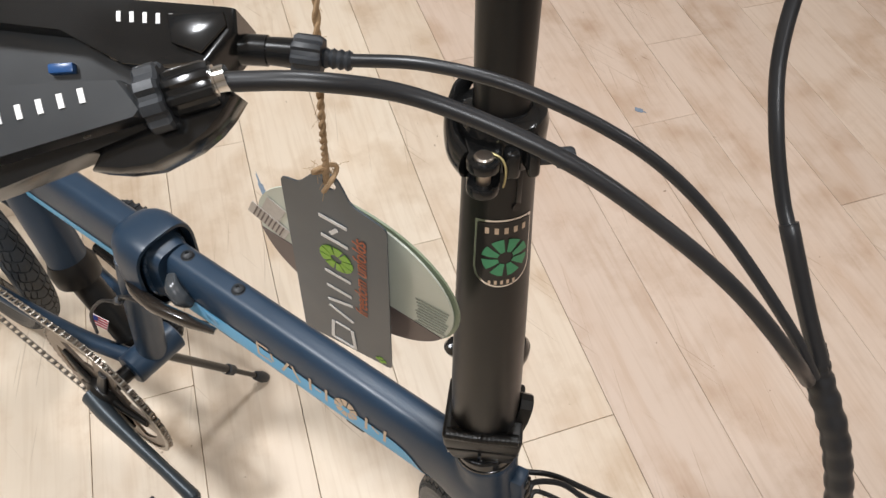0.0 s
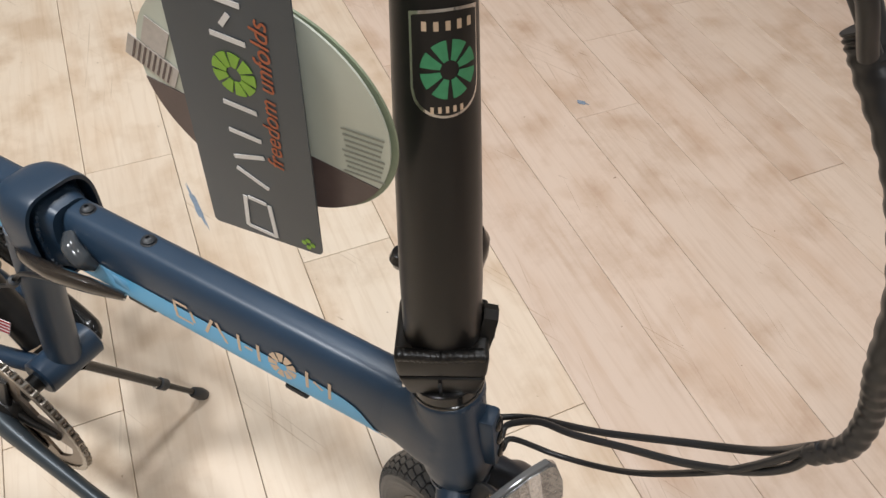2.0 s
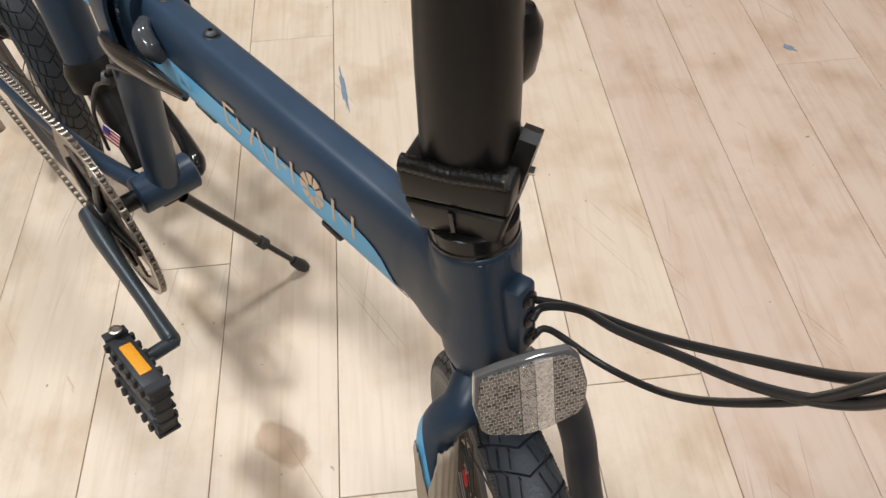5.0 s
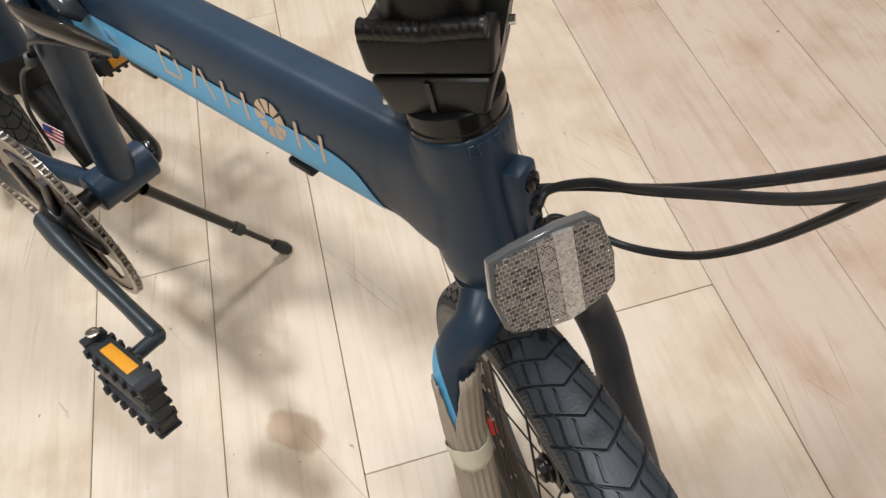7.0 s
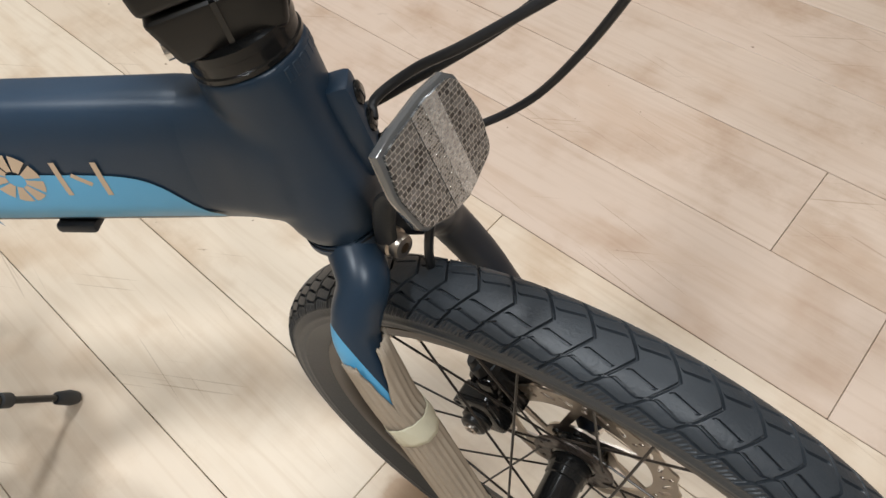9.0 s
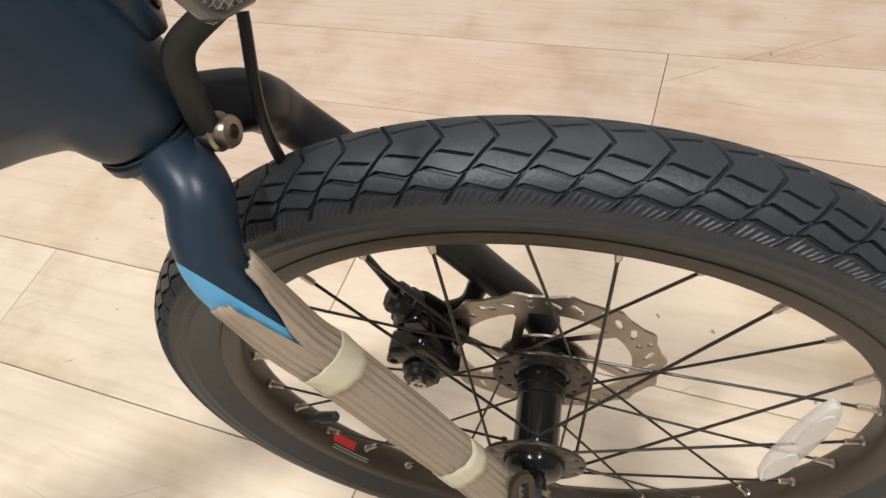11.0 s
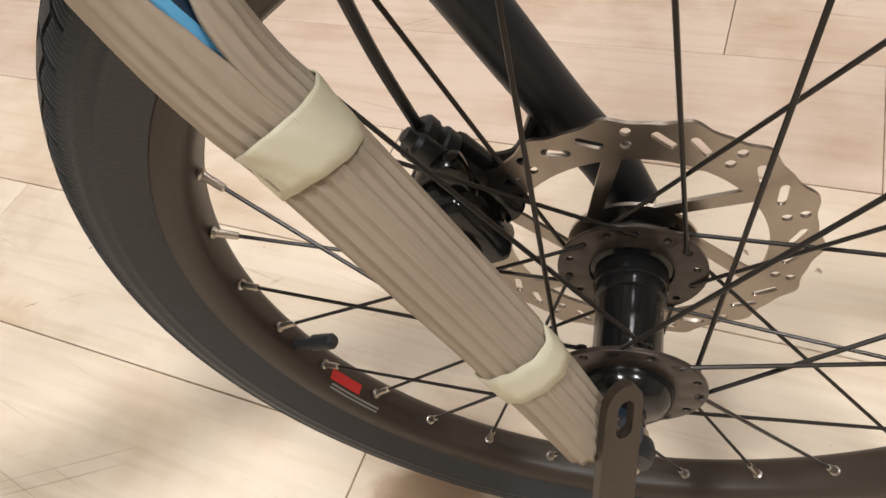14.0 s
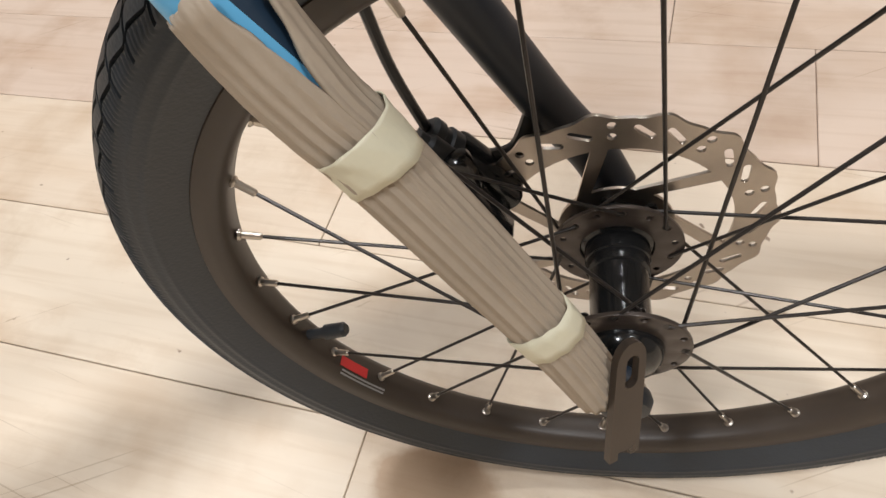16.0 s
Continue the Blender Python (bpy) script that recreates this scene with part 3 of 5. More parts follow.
part("post_slot", lathe([(0, -0.001), (0.0026, -0.001), (0.0026, 0.001), (0, 0.001)], SLOT @ pose(0, -0.0006, -0.0115, 0, 90, 0), 16), BADGEBK, post)

# ---- fork ----
def mirror(p):
    p, c, n = Vector(p), WHEEL.translation, WHEEL.to_3x3().col[2]
    return p - n * (2 * (p - c).dot(n))


LEG = [(-0.1300, 0.0410, 0.5110), (-0.1222, 0.0245, 0.5040), (-0.1250, 0.0130, 0.4910), (-0.1250, 0.0042, 0.4750), (-0.1125, -0.0085, 0.4440), (-0.0970, -0.0170, 0.4140), (-0.0615, -0.0415, 0.3300), (-0.0405, -0.0515, 0.2920), (-0.0270, -0.0510, 0.2700)]
LEG_R = [0.0145, 0.0138, 0.0136, 0.0126, 0.0105, 0.0092, 0.0088, 0.0086, 0.0086]
# same navy paint for the left blade, its shade put into a darker base colour
NAVY_SHADED = material("matte_navy_paint_shaded", (0.012, 0.016, 0.024), 0.42, grain=0.1, scale=25, bump=0.05, bump_scale=900)
legs = []
for side in (0, 1):
    p = smooth_path([mirror(q) if side else q for q in LEG], 24)
    radii = LEG_R if not side else [max(r, 0.0122) for r in LEG_R]
    bm = sweep(p, taper(radii, len(p)), 56)
    if not side:
        bmesh.ops.bisect_plane(bm, geom=bm.verts[:] + bm.edges[:] + bm.faces[:], plane_co=(0, 0, 0.0683), plane_no=(3.181, 3.037, 1.0))
        for f in bm.faces:
            c = f.calc_center_median()
            f.material_index = int(c.z + 3.181 * c.x + 3.037 * c.y < 0.0683 and c.z > 0.43)
    legs.append(part("fork_leg", bm, [NAVY, SKY] if not side else NAVY_SHADED, bike, "navy fork blade with a sky blue lower half" if not side else "navy fork blade"))
crown_end = Vector(LEG[0]).lerp(Vector(LEG[1]), 0.35)
part("fork_crown", sweep(smooth_path([crown_end, HEAD_LOW + Vector((0, 0, -0.004)), mirror(crown_end)]), 0.0128, 28), NAVY, bike)
part("lower_cup", lathe([(0.0150, -0.0515), (0.0232, -0.0515), (0.0232, -0.0532), (0.0242, -0.0536), (0.0242, -0.0572), (0.0220, -0.0590), (0.0150, -0.0590)], HEAD, 56, closed=True), NAVY, bike, "navy lower headset cup")
part("crown_race", lathe([(0, -0.066), (0.019, -0.066), (0.0215, -0.0595), (0.0215, -0.0558), (0, -0.0558)], HEAD, 40), NAVY, bike)

# reflector on its bracket
REFL = axes((-0.0768, 0.0302, 0.6005), (0.378, 0.926, 0.0), (0.86, -0.35, 0.37))


def prism_material(name, lo, hi, width, height):
    """Clear moulded cells between pale borders; their uneven sparkle is put into the colour."""
    m = bpy.data.materials.new(name)
    m.use_nodes = True
    nt, L = m.node_tree, m.node_tree.links
    N = nt.nodes.new
    b = nt.nodes["Principled BSDF"]
    co, br_, bp, wh, mix = N("ShaderNodeTexCoord"), N("ShaderNodeTexBrick"), N("ShaderNodeBump"), N("ShaderNodeTexWhiteNoise"), N("ShaderNodeMix")
    br_.inputs["Scale"].default_value, br_.inputs["Brick Width"].default_value, br_.inputs["Row Height"].default_value = 1.0, width, height
    br_.inputs["Mortar Size"].default_value, br_.inputs["Mortar Smooth"].default_value = 0.00024, 0.6
    br_.inputs["Color1"].default_value, br_.inputs["Color2"].default_value, br_.inputs["Mortar"].default_value = (lo, lo, lo, 1), (hi * 0.96, hi * 0.99, hi, 1), (0.72, 0.72, 0.70, 1)
    L.new(co.outputs["Object"], br_.inputs["Vector"])
    no = N("ShaderNodeTexNoise")
    no.inputs["Scale"].default_value = 900.0
    L.new(co.outputs["Object"], no.inputs["Vector"])
    mix.data_type, mix.blend_type = "RGBA", "OVERLAY"
    mix.inputs["Factor"].default_value = 0.35
    L.new(br_.outputs["Color"], mix.inputs["A"])
    L.new(no.outputs["Fac"], mix.inputs["B"])
    L.new(mix.outputs["Result"], b.inputs["Base Color"])
    b.inputs["Metallic"].default_value, b.inputs["Roughness"].default_value = 0.75, 0.17
    b.inputs["Coat Weight"].default_value, b.inputs["Coat Roughness"].default_value = 0.6, 0.06
    bp.inputs["Strength"].default_value, bp.inputs["Distance"].default_value = 0.8, 0.0006
    L.new(mix.outputs["Result"], bp.inputs["Height"])
    L.new(bp.outputs["Normal"], b.inputs["Normal"])
    return m


# one clear plastic: each strip's reflected brightness is set by its base colour
PRISM = prism_material("reflector_cells", 0.05, 0.30, 0.0028, 0.0022)
PRISM_LIT = prism_material("reflector_lit_prisms", 0.45, 1.0, 0.0016, 0.0013)
PRISM_FINE = prism_material("reflector_prisms", 0.04, 0.55, 0.0016, 0.0013)
out = [(-0.0265, 0.0200), (-0.0150, 0.0220), (0.0050, 0.0234), (0.0190, 0.0222), (0.0240, 0.0175), (0.0283, -0.0020), (0.0272, -0.0170), (0.0235, -0.0215), (0.0040, -0.0275), (-0.0080, -0.0262), (-0.0230, -0.0205), (-0.0262, -0.0165), (-0.0288, 0.0010)]
refl = part("front_reflector", plate([(x * 1.02, y * 1.025) for x, y in out], 0.0050, REFL @ pose(0, 0, -0.0012), bevel=0.0012), material("dull_clear_rim", (0.10, 0.10, 0.10), 0.10, coat=1.0), bike, "clear white prismatic front reflector")


def clip_strip(x0, x1):
    """The part of the reflector's outline between two widths."""
    def edge(x, s):
        ys = []
        pts2 = [(px * 0.97, py * 0.94) for px, py in out]
        for (ax, ay), (bx, by) in zip(pts2, pts2[1:] + pts2[:1]):
            if (ax - x) * (bx - x) <= 0 and ax != bx:
                ys.append(ay + (by - ay) * (x - ax) / (bx - ax))
        return max(ys) if s > 0 else min(ys)
    xs = np.linspace(x0, x1, 8)
    return [(x, edge(x, 1)) for x in xs] + [(x, edge(x, -1)) for x in xs[::-1]]


for x0, x1, lean, mat in ((-0.0276, -0.0065, -2, PRISM), (-0.0062, 0.0015, 10, PRISM_FINE), (0.0018, 0.0105, -14, PRISM_LIT), (0.0108, 0.0271, 2, PRISM)):
    panel = part("prism_panel", plate(clip_strip(x0, x1), 0.0012), mat, refl)
    panel.matrix_parent_inverse = Matrix()
    panel.matrix_basis = REFL @ pose(0, 0, 0.0022) @ pose((x0 + x1) / 2, 0, 0, 0, lean * 0.3, 0) @ pose(-(x0 + x1) / 2, 0, 0)
br = smooth_path([REFL @ Vector((0.0, -0.004, -0.006)), REFL @ Vector((0.0, -0.022, -0.012)), Vector((-0.104, 0.039, 0.556)), Vector((-0.110, 0.041, 0.536)), Vector((-0.111, 0.040, 0.519))])
part("reflector_bracket", sweep(br, 0.0058, 12, flat=0.45), PLASTIC, refl, "black plastic bracket")
BOLT = axes((-0.1075, 0.0425, 0.5150), (0, 0, 1), (0.86, -0.45, 0.1))
bolt = part("crown_bolt", lathe([(0, -0.02), (0.008, -0.02), (0.008, 0), (0.0065, 0.001), (0.0068, 0.0045), (0.006, 0.0062), (0.003, 0.0065), (0.003, 0.003), (0, 0.003)], BOLT, 24), STEEL, bike, "steel crown bolt")

# ---- wheels ----
def tyre_mesh():
    """A tyre with chevron grooves, slanted sipes and ribbed shoulders; the axle along local z."""
    count = 74
    R, rc, w = 0.2467, 0.2280, 0.0218
    # across: closer rows beside the sipes; round: closer rows beside each chevron groove
    half = [0.0, 0.05, 0.10, 0.15, 0.20, 0.212, 0.222, 0.240, 0.258, 0.268, 0.28, 0.33, 0.38, 0.43, 0.466, 0.479, 0.50, 0.521, 0.534, 0.58, 0.63, 0.69, 0.727, 0.74, 0.76, 0.78, 0.793, 0.83, 0.87, 0.91, 0.95, 0.99, 1.03, 1.07, 1.11]
    half += [float(q) for q in np.linspace(1.15, 1.65, 13)]
    S = np.array([-q for q in half[:0:-1]] + half)
    ph = np.concatenate([[-0.052, -0.040, -0.012, 0.012, 0.040, 0.052], np.linspace(0.075, 0.925, 27)])
    nv, per = len(S) - 1, len(ph)
    P, S = np.meshgrid(ph, S, indexing="ij")
    s = np.abs(S)
    slant = 0.22 * (P - 0.5) * np.clip((0.5 - np.abs(P - 0.5) - 0.06) / 0.14, 0, 1) * np.sin(math.pi * np.clip(s, 0, 1)) ** 0.7
    A = np.sign(S) * (s + slant) * 0.40 * math.pi
    rr = rc + (R - rc) * np.sign(np.cos(A)) * np.abs(np.cos(A)) ** 0.86
    hh = w * np.sign(np.sin(A)) * np.abs(np.sin(A)) ** 0.92
    rr[:, 0] = rr[:, -1] = 0.2064
    hh[:, 0], hh[:, -1] = -0.0125, 0.0125

    def groove(dist, wide, soft=0.30):
        return np.clip((1 + soft - np.abs(dist) / wide) / soft, 0, 1)

    def span(q, lo, hi, soft=0.03):
        return np.clip((q - lo) / soft, 0, 1) * np.clip((hi - q) / soft, 0, 1)
    depth = groove(P, 0.038) * (s < 1.0)
    depth = np.maximum(depth, 0.9 * groove(s - 0.24, 0.018) * span(P, 0.12, 0.84))
    depth = np.maximum(depth, groove(s - 0.50, 0.021))
    depth = np.maximum(depth, 0.8 * groove(s - 0.76, 0.020))
    ribs = (np.sin(2 * math.pi * P * 7.0) > 0.0) * 0.22
    depth = np.maximum(depth, ribs * (s > 0.80) * (s < 1.04) * span(P, 0.08, 0.95))
    depth *= 0.0025
    lift = np.clip((1.08 - s) / 0.06, 0, 1) * 0.0010
    ring = 0.0006 * (np.abs(s - 1.2525) < 0.06) + 0.0005 * (np.abs(s - 1.46) < 0.06)
    d = lift - depth + ring
    Rr, Hh = rr + d * np.cos(A), hh + d * np.sin(A)
    shear = 0.92 * np.minimum(s, 1.05)
    k = np.arange(count)[:, None, None]
    th = 2 * math.pi * (k + P[None] - shear[None]) / count
    co = np.stack([Rr[None] * np.cos(th), Rr[None] * np.sin(th), np.broadcast_to(Hh[None], th.shape)], -1).reshape(-1, 3)
    nu = count * per
    i, j = np.meshgrid(np.arange(nu), np.arange(nv), indexing="ij")
    i2 = (i + 1) % nu
    q = np.stack([i * (nv + 1) + j, i2 * (nv + 1) + j, i2 * (nv + 1) + j + 1, i * (nv + 1) + j + 1], -1).reshape(-1, 4)
    me = bpy.data.meshes.new("tyre")
    me.from_pydata(co.tolist(), [], q.tolist())
    me.polygons.foreach_set("use_smooth", [True] * len(me.polygons))
    me.materials.append(RUBBER)
    me.set_sharp_from_angle(angle=radians(40))
    return me


TYRE = tyre_mesh()
FLANGE = material("satin_brown_black", (0.060, 0.046, 0.038), 0.34, metal=0.35, grain=0.25, scale=60)
SPOKES = 28


def local_part(name, bm_or_mesh, mat, parent, M, label=""):
    """A part whose mesh is kept in local axes and placed by M."""
    if isinstance(bm_or_mesh, bmesh.types.BMesh):
        ob = part(name, bm_or_mesh, mat, parent, label)
    else:
        ob = new(name, bm_or_mesh)
        ob.parent = parent
        if label:
            tagged(ob, label)
    ob.matrix_parent_inverse = Matrix()
    ob.matrix_basis = M
    return ob


def rim_bm():
    prof = [(0.988 * r, z) for r, z in ((0.1945, -0.0062), (0.1965, -0.0098), (0.1995, -0.0122), (0.2035, -0.0130), (0.2085, -0.0132), (0.2092, -0.0124), (0.2092, 0.0124), (0.2085, 0.0132), (0.2035, 0.0130), (0.1995, 0.0122), (0.1965, 0.0098), (0.1945, 0.0062))]
    return lathe(prof, Matrix(), 128, closed=True)


def hub_bm():
    """Barrel with stepped collars and threaded ends; the flanges are parts of their own."""
    prof = [(0, -0.052), (0.0085, -0.052), (0.0085, -0.046), (0.0140, -0.0450), (0.0175, -0.0420), (0.0192, -0.0375), (0.0196, -0.0318), (0.0180, -0.0300), (0.0152, -0.0275), (0.0146, -0.0240),
            (0.0146, 0.0060), (0.0152, 0.0064), (0.0158, 0.0070), (0.0158, 0.0130), (0.0164, 0.0136), (0.0164, 0.0225), (0.0190, 0.0238), (0.0200, 0.0262),
            (0.0225, 0.0285), (0.0225, 0.0350), (0.0190, 0.0360), (0.0190, 0.0420), (0.0110, 0.0450), (0.0085, 0.052), (0, 0.052)]
    return lathe(prof, Matrix(), 56)


def spoke_ends(k, turn):
    """Nipple and flange ends of the k-th spoke in the wheel's axes."""
    a = radians(turn + 360.0 / SPOKES * k)
    near = k % 2 == 0
    z = -0.0332 if near else 0.0249
    lead = (1 if (k // 2) % 2 == 0 else -1) * (1 if near else -1)
    hole = a + lead * radians(51.43)
    zo = z + (0.0022 if (lead > 0) == near else -0.0022)
    return (Vector((0.1908 * math.cos(a), 0.1908 * math.sin(a), math.copysign(0.0003, z))), Vector((0.0285 * math.cos(hole), 0.0285 * math.sin(hole), zo)))


def build_wheel(name, M, label, turn, disc):
    wheel = thing_part(name, label)
    wheel.matrix_basis = M
    local_part("rim", rim_bm(), RIMBLK, wheel, Matrix(), "matte dark brown black rim")
    local_part("tyre", TYRE, None, wheel, pose(0, 0, 0, 0, 0, 2), "black rubber tyre with chevron tread")
    local_part("hub", hub_bm(), GLOSS, wheel, Matrix(), "glossy black hub")
    for zf, rf, odd in ((-0.0332, 0.0318, 0), (0.0249, 0.0335, 1)):
        holes = []
        for k in range(odd, SPOKES, 2):
            q = spoke_ends(k, turn)[1]
            h = math.atan2(q.y, q.x) + 0.05
            holes.append(circle2(0.0017, 10, 0.0285 * math.cos(h), 0.0285 * math.sin(h)))
        local_part("hub_flange", plate(circle2(rf, 72), 0.0022, pose(0, 0, zf - 0.0011), [circle2(0.0190, 40)] + holes, bevel=0.0003), FLANGE, wheel, Matrix(), "satin brown black drilled flange")
    bmp = lathe([(0, 0), (0.0030, 0.0), (0.0030, 0.0012), (0.0020, 0.002), (0.0018, 0.0115), (0.0012, 0.0122), (0, 0.0122)], Matrix(), 10)
    first = None
    length = (spoke_ends(0, turn)[0] - spoke_ends(0, turn)[1]).length
    for k in range(SPOKES):
        a, b = spoke_ends(k, turn)
        d = (b - a).normalized()
        X = axes(a, (0, 0, 1), d)
        if first is None:
            sp = local_part("spoke", sweep([(0, 0, 0.008), (0, 0, length)], 0.00095, 8), SPOKE, wheel, X)
            ni = local_part("nipple", bmp, NICKEL, wheel, X @ pose(0, 0, -0.001))
            ho = local_part("spoke_head", lathe([(0, 0), (0.0021, 0), (0.0021, 0.001), (0, 0.0014)], Matrix(), 10), SPOKE, wheel, pose(*b))
            first = (sp.data, ni.data, ho.data)
        else:
            local_part("spoke", first[0], None, wheel, X)
            local_part("nipple", first[1], None, wheel, X @ pose(0, 0, -0.001))
            local_part("spoke_head", first[2], None, wheel, pose(*b))
    return wheel


def thing_part(name, label):
    ob = new(name)
    ob.empty_display_size = 0.05
    ob.parent = bike
    return tagged(ob, label)


front = build_wheel("front_wheel", WHEEL, "small front wheel with black spokes and disc rotor", -76.38, True)
rear = build_wheel("rear_wheel", REAR, "small rear wheel with chevron tyre", 5.0, True)


def rotor_bm():
    """Wavy disc rotor with slots and curved arms."""
    n = 240
    outer = [((0.0785 + 0.0016 * math.cos(15 * 2 * math.pi * k / n) + 0.0006 * math.cos(30 * 2 * math.pi * k / n)) * math.cos(2 * math.pi * k / n), (0.0785 + 0.0016 * math.cos(15 * 2 * math.pi * k / n) + 0.0006 * math.cos(30 * 2 * math.pi * k / n)) * math.sin(2 * math.pi * k / n)) for k in range(n)]
    holes = []
    for k in range(30):
        a = 2 * math.pi * (k + 0.5) / 30
        if k % 3 == 2:
            for r in (0.0665, 0.0735):
                holes.append(circle2(0.0023, 10, r * math.cos(a), r * math.sin(a)))
        else:
            holes.append(slot2(0.0695 * math.cos(a), 0.0695 * math.sin(a), 0.0125, 0.0038, a + radians(122)))
    for k in range(6):
        a0, a1 = 2 * math.pi * k / 6 + 0.07, 2 * math.pi * (k + 1) / 6 - 0.07
        arc_out = [(0.0585 * math.cos(t), 0.0585 * math.sin(t)) for t in np.linspace(a0, a1, 12)]
        arc_in = [(0.0300 * math.cos(t - 0.45), 0.0300 * math.sin(t - 0.45)) for t in np.linspace(a1 - 0.06, a0 + 0.10, 8)]
        holes.append(arc_out + arc_in)
    holes.append(circle2(0.0195, 28))
    return plate(outer, 0.0019, Matrix(), holes)


rotor = local_part("rotor", rotor_bm(), STEEL, front, pose(0, 0, 0.0385, 0, 0, 20), "wavy brushed steel brake rotor")
for k in range(6):
    a = 2 * math.pi * k / 6 + 0.3
    local_part("rotor_bolt", lathe([(0, -0.002), (0.0032, -0.002), (0.0032, 0.0), (0, 0.0)], Matrix(), 10), BLACK, front, pose(0.0225 * math.cos(a), 0.0225 * math.sin(a), 0.0375))


def in_wheel(x, y, z):
    return WHEEL @ Vector((x, y, z))


# valve, stickers and spoke reflector (angles read in the wheel's axes)
av = math.atan2(0.262 - 0.2101, -0.1514 / 0.931)
valve = part("valve", sweep([in_wheel(r * math.cos(av), r * math.sin(av), 0) for r in (0.196, 0.180, 0.1795, 0.1665, 0.1645)], [0.0034, 0.0034, 0.0048, 0.0046, 0.003], 14), PLASTIC, front, "black valve with dust cap")
RED = material("red_sticker", (0.62, 0.03, 0.03), 0.45, grain=0.05)
GREY = material("grey_print", (0.30, 0.30, 0.30), 0.5)
LIME = material("lime_ring", (0.22, 0.30, 0.06), 0.6)


def rim_film(a0, a1, across, mat, name, owner=front):
    """A sticker on the rim's right flank."""
    bm, rows_ = bmesh.new(), []
    for a in np.linspace(a0, a1, 10):
        rows_.append([bm.verts.new(in_wheel(q * math.cos(a), q * math.sin(a), zz)) for q, zz in across])
    for p, q in zip(rows_, rows_[1:]):
        for k in range(len(p) - 1):
            bm.faces.new((p[k], p[k + 1], q[k + 1], q[k]))
    part(name, bm, mat, owner)


rim_film(radians(145.6), radians(152.8), [(0.1918, -0.0056), (0.1918, 0.0012)], RED, "rim_sticker")
for k in range(2):
    rim_film(radians(140.6), radians(151.9), [(0.1922 + 0.0011 * k, -0.0070 - 0.0019 * k), (0.1928 + 0.0011 * k, -0.0080 - 0.0019 * k)], GREY, "print_bar")
gp = in_wheel(0.2215 * math.cos(radians(161.6)), 0.2215 * math.sin(radians(161.6)), -0.0192)
part("tyre_mark", lathe([(0.0020, 0), (0.0032, 0), (0.0032, 0.0008), (0.0020, 0.0008)], axes(gp, (0, 0, 1), WHEEL.to_3x3().col[2]), 20, closed=True), LIME, front, "small lime ring on the tyre wall")

FROST = material("frosted_clear_plastic", (0.86, 0.86, 0.85), 0.2, coat=0.5)
FROST.node_tree.nodes["Principled BSDF"].inputs["Alpha"].default_value = 0.5
SR = WHEEL @ pose(0.1490, -0.0105, -0.012, 0, 0, 5.7) @ pose(0, 0, 0, 0, -14, 0)
lens_ = [(0.0130 * math.cos(t) * (1 if math.cos(t) > 0 else 0.75), 0.0610 * math.sin(t)) for t in np.linspace(0, 2 * math.pi, 36, endpoint=False)]
sref = part("spoke_reflector", plate(lens_, 0.006, SR, bevel=0.0018), FROST, front, "clear plastic spoke reflector")
for s in (-1, 1):
    part("prism_panel", plate([(x * 0.72, y * 0.36 + s * 0.029) for x, y in lens_], 0.001, SR @ pose(0, 0, -0.0036)), FROST, sref)

# axle ends, quick release
NZ = WHEEL.to_3x3().col[2]
qr = part("quick_release", lathe([(0, -0.074), (0.0035, -0.074), (0.0040, -0.070), (0.0065, -0.069), (0.0065, -0.063), (0.0095, -0.0625), (0.0105, -0.058), (0.0095, -0.0535), (0, -0.053)], WHEEL, 28), STEEL, bike, "front wheel quick release")
part("cam_housing", lathe([(0.0062, -0.0665), (0.0108, -0.0660), (0.0125, -0.0615), (0.0115, -0.0575), (0.0062, -0.0570)], WHEEL, 28, closed=True), PLASTIC, qr)
LEV_TOP, LEV_BOT = Vector((-0.0285, -0.0535, 0.3185)), Vector((-0.0400, -0.0770, 0.2640))
LM = axes((LEV_TOP + LEV_BOT) / 2, LEV_BOT - LEV_TOP, (0.25, -0.82, 0.30))
Lh = (LEV_BOT - LEV_TOP).length / 2
outline = [(-Lh + 0.010 - 0.010 * math.cos(t), 0.0072 * math.sin(t)) for t in np.linspace(-math.pi / 2, math.pi / 2, 11)] + [(Lh, 0.0078), (Lh, 0.0034), (Lh - 0.004, 0.0034), (Lh - 0.004, -0.0034), (Lh, -0.0034), (Lh, -0.0078)]
part("release_lever", plate(outline, 0.0036, LM, [slot2(-Lh + 0.0145, 0.0005, 0.016, 0.0062, 0)], bevel=0.0), material("bronze_black_lever", (0.060, 0.046, 0.036), 0.30, metal=0.6, grain=0.2), qr, "dark bronze release lever")
part("axle_nut", lathe([(0, 0.053), (0.0095, 0.053), (0.0105, 0.058), (0.0105, 0.066), (0.008, 0.070), (0, 0.070)], WHEEL, 24), CHROME, qr, "chrome axle nut")
for s, ax_ in ((0, -0.0495), (1, 0.0495)):
    e = Vector(LEG[-1]) if not s else mirror(LEG[-1])
    part("dropout", sweep([e, WHEEL @ Vector((0.0, -0.003, ax_))], [0.011, 0.0125], 18, flat=0.55), BLACK, legs[s])

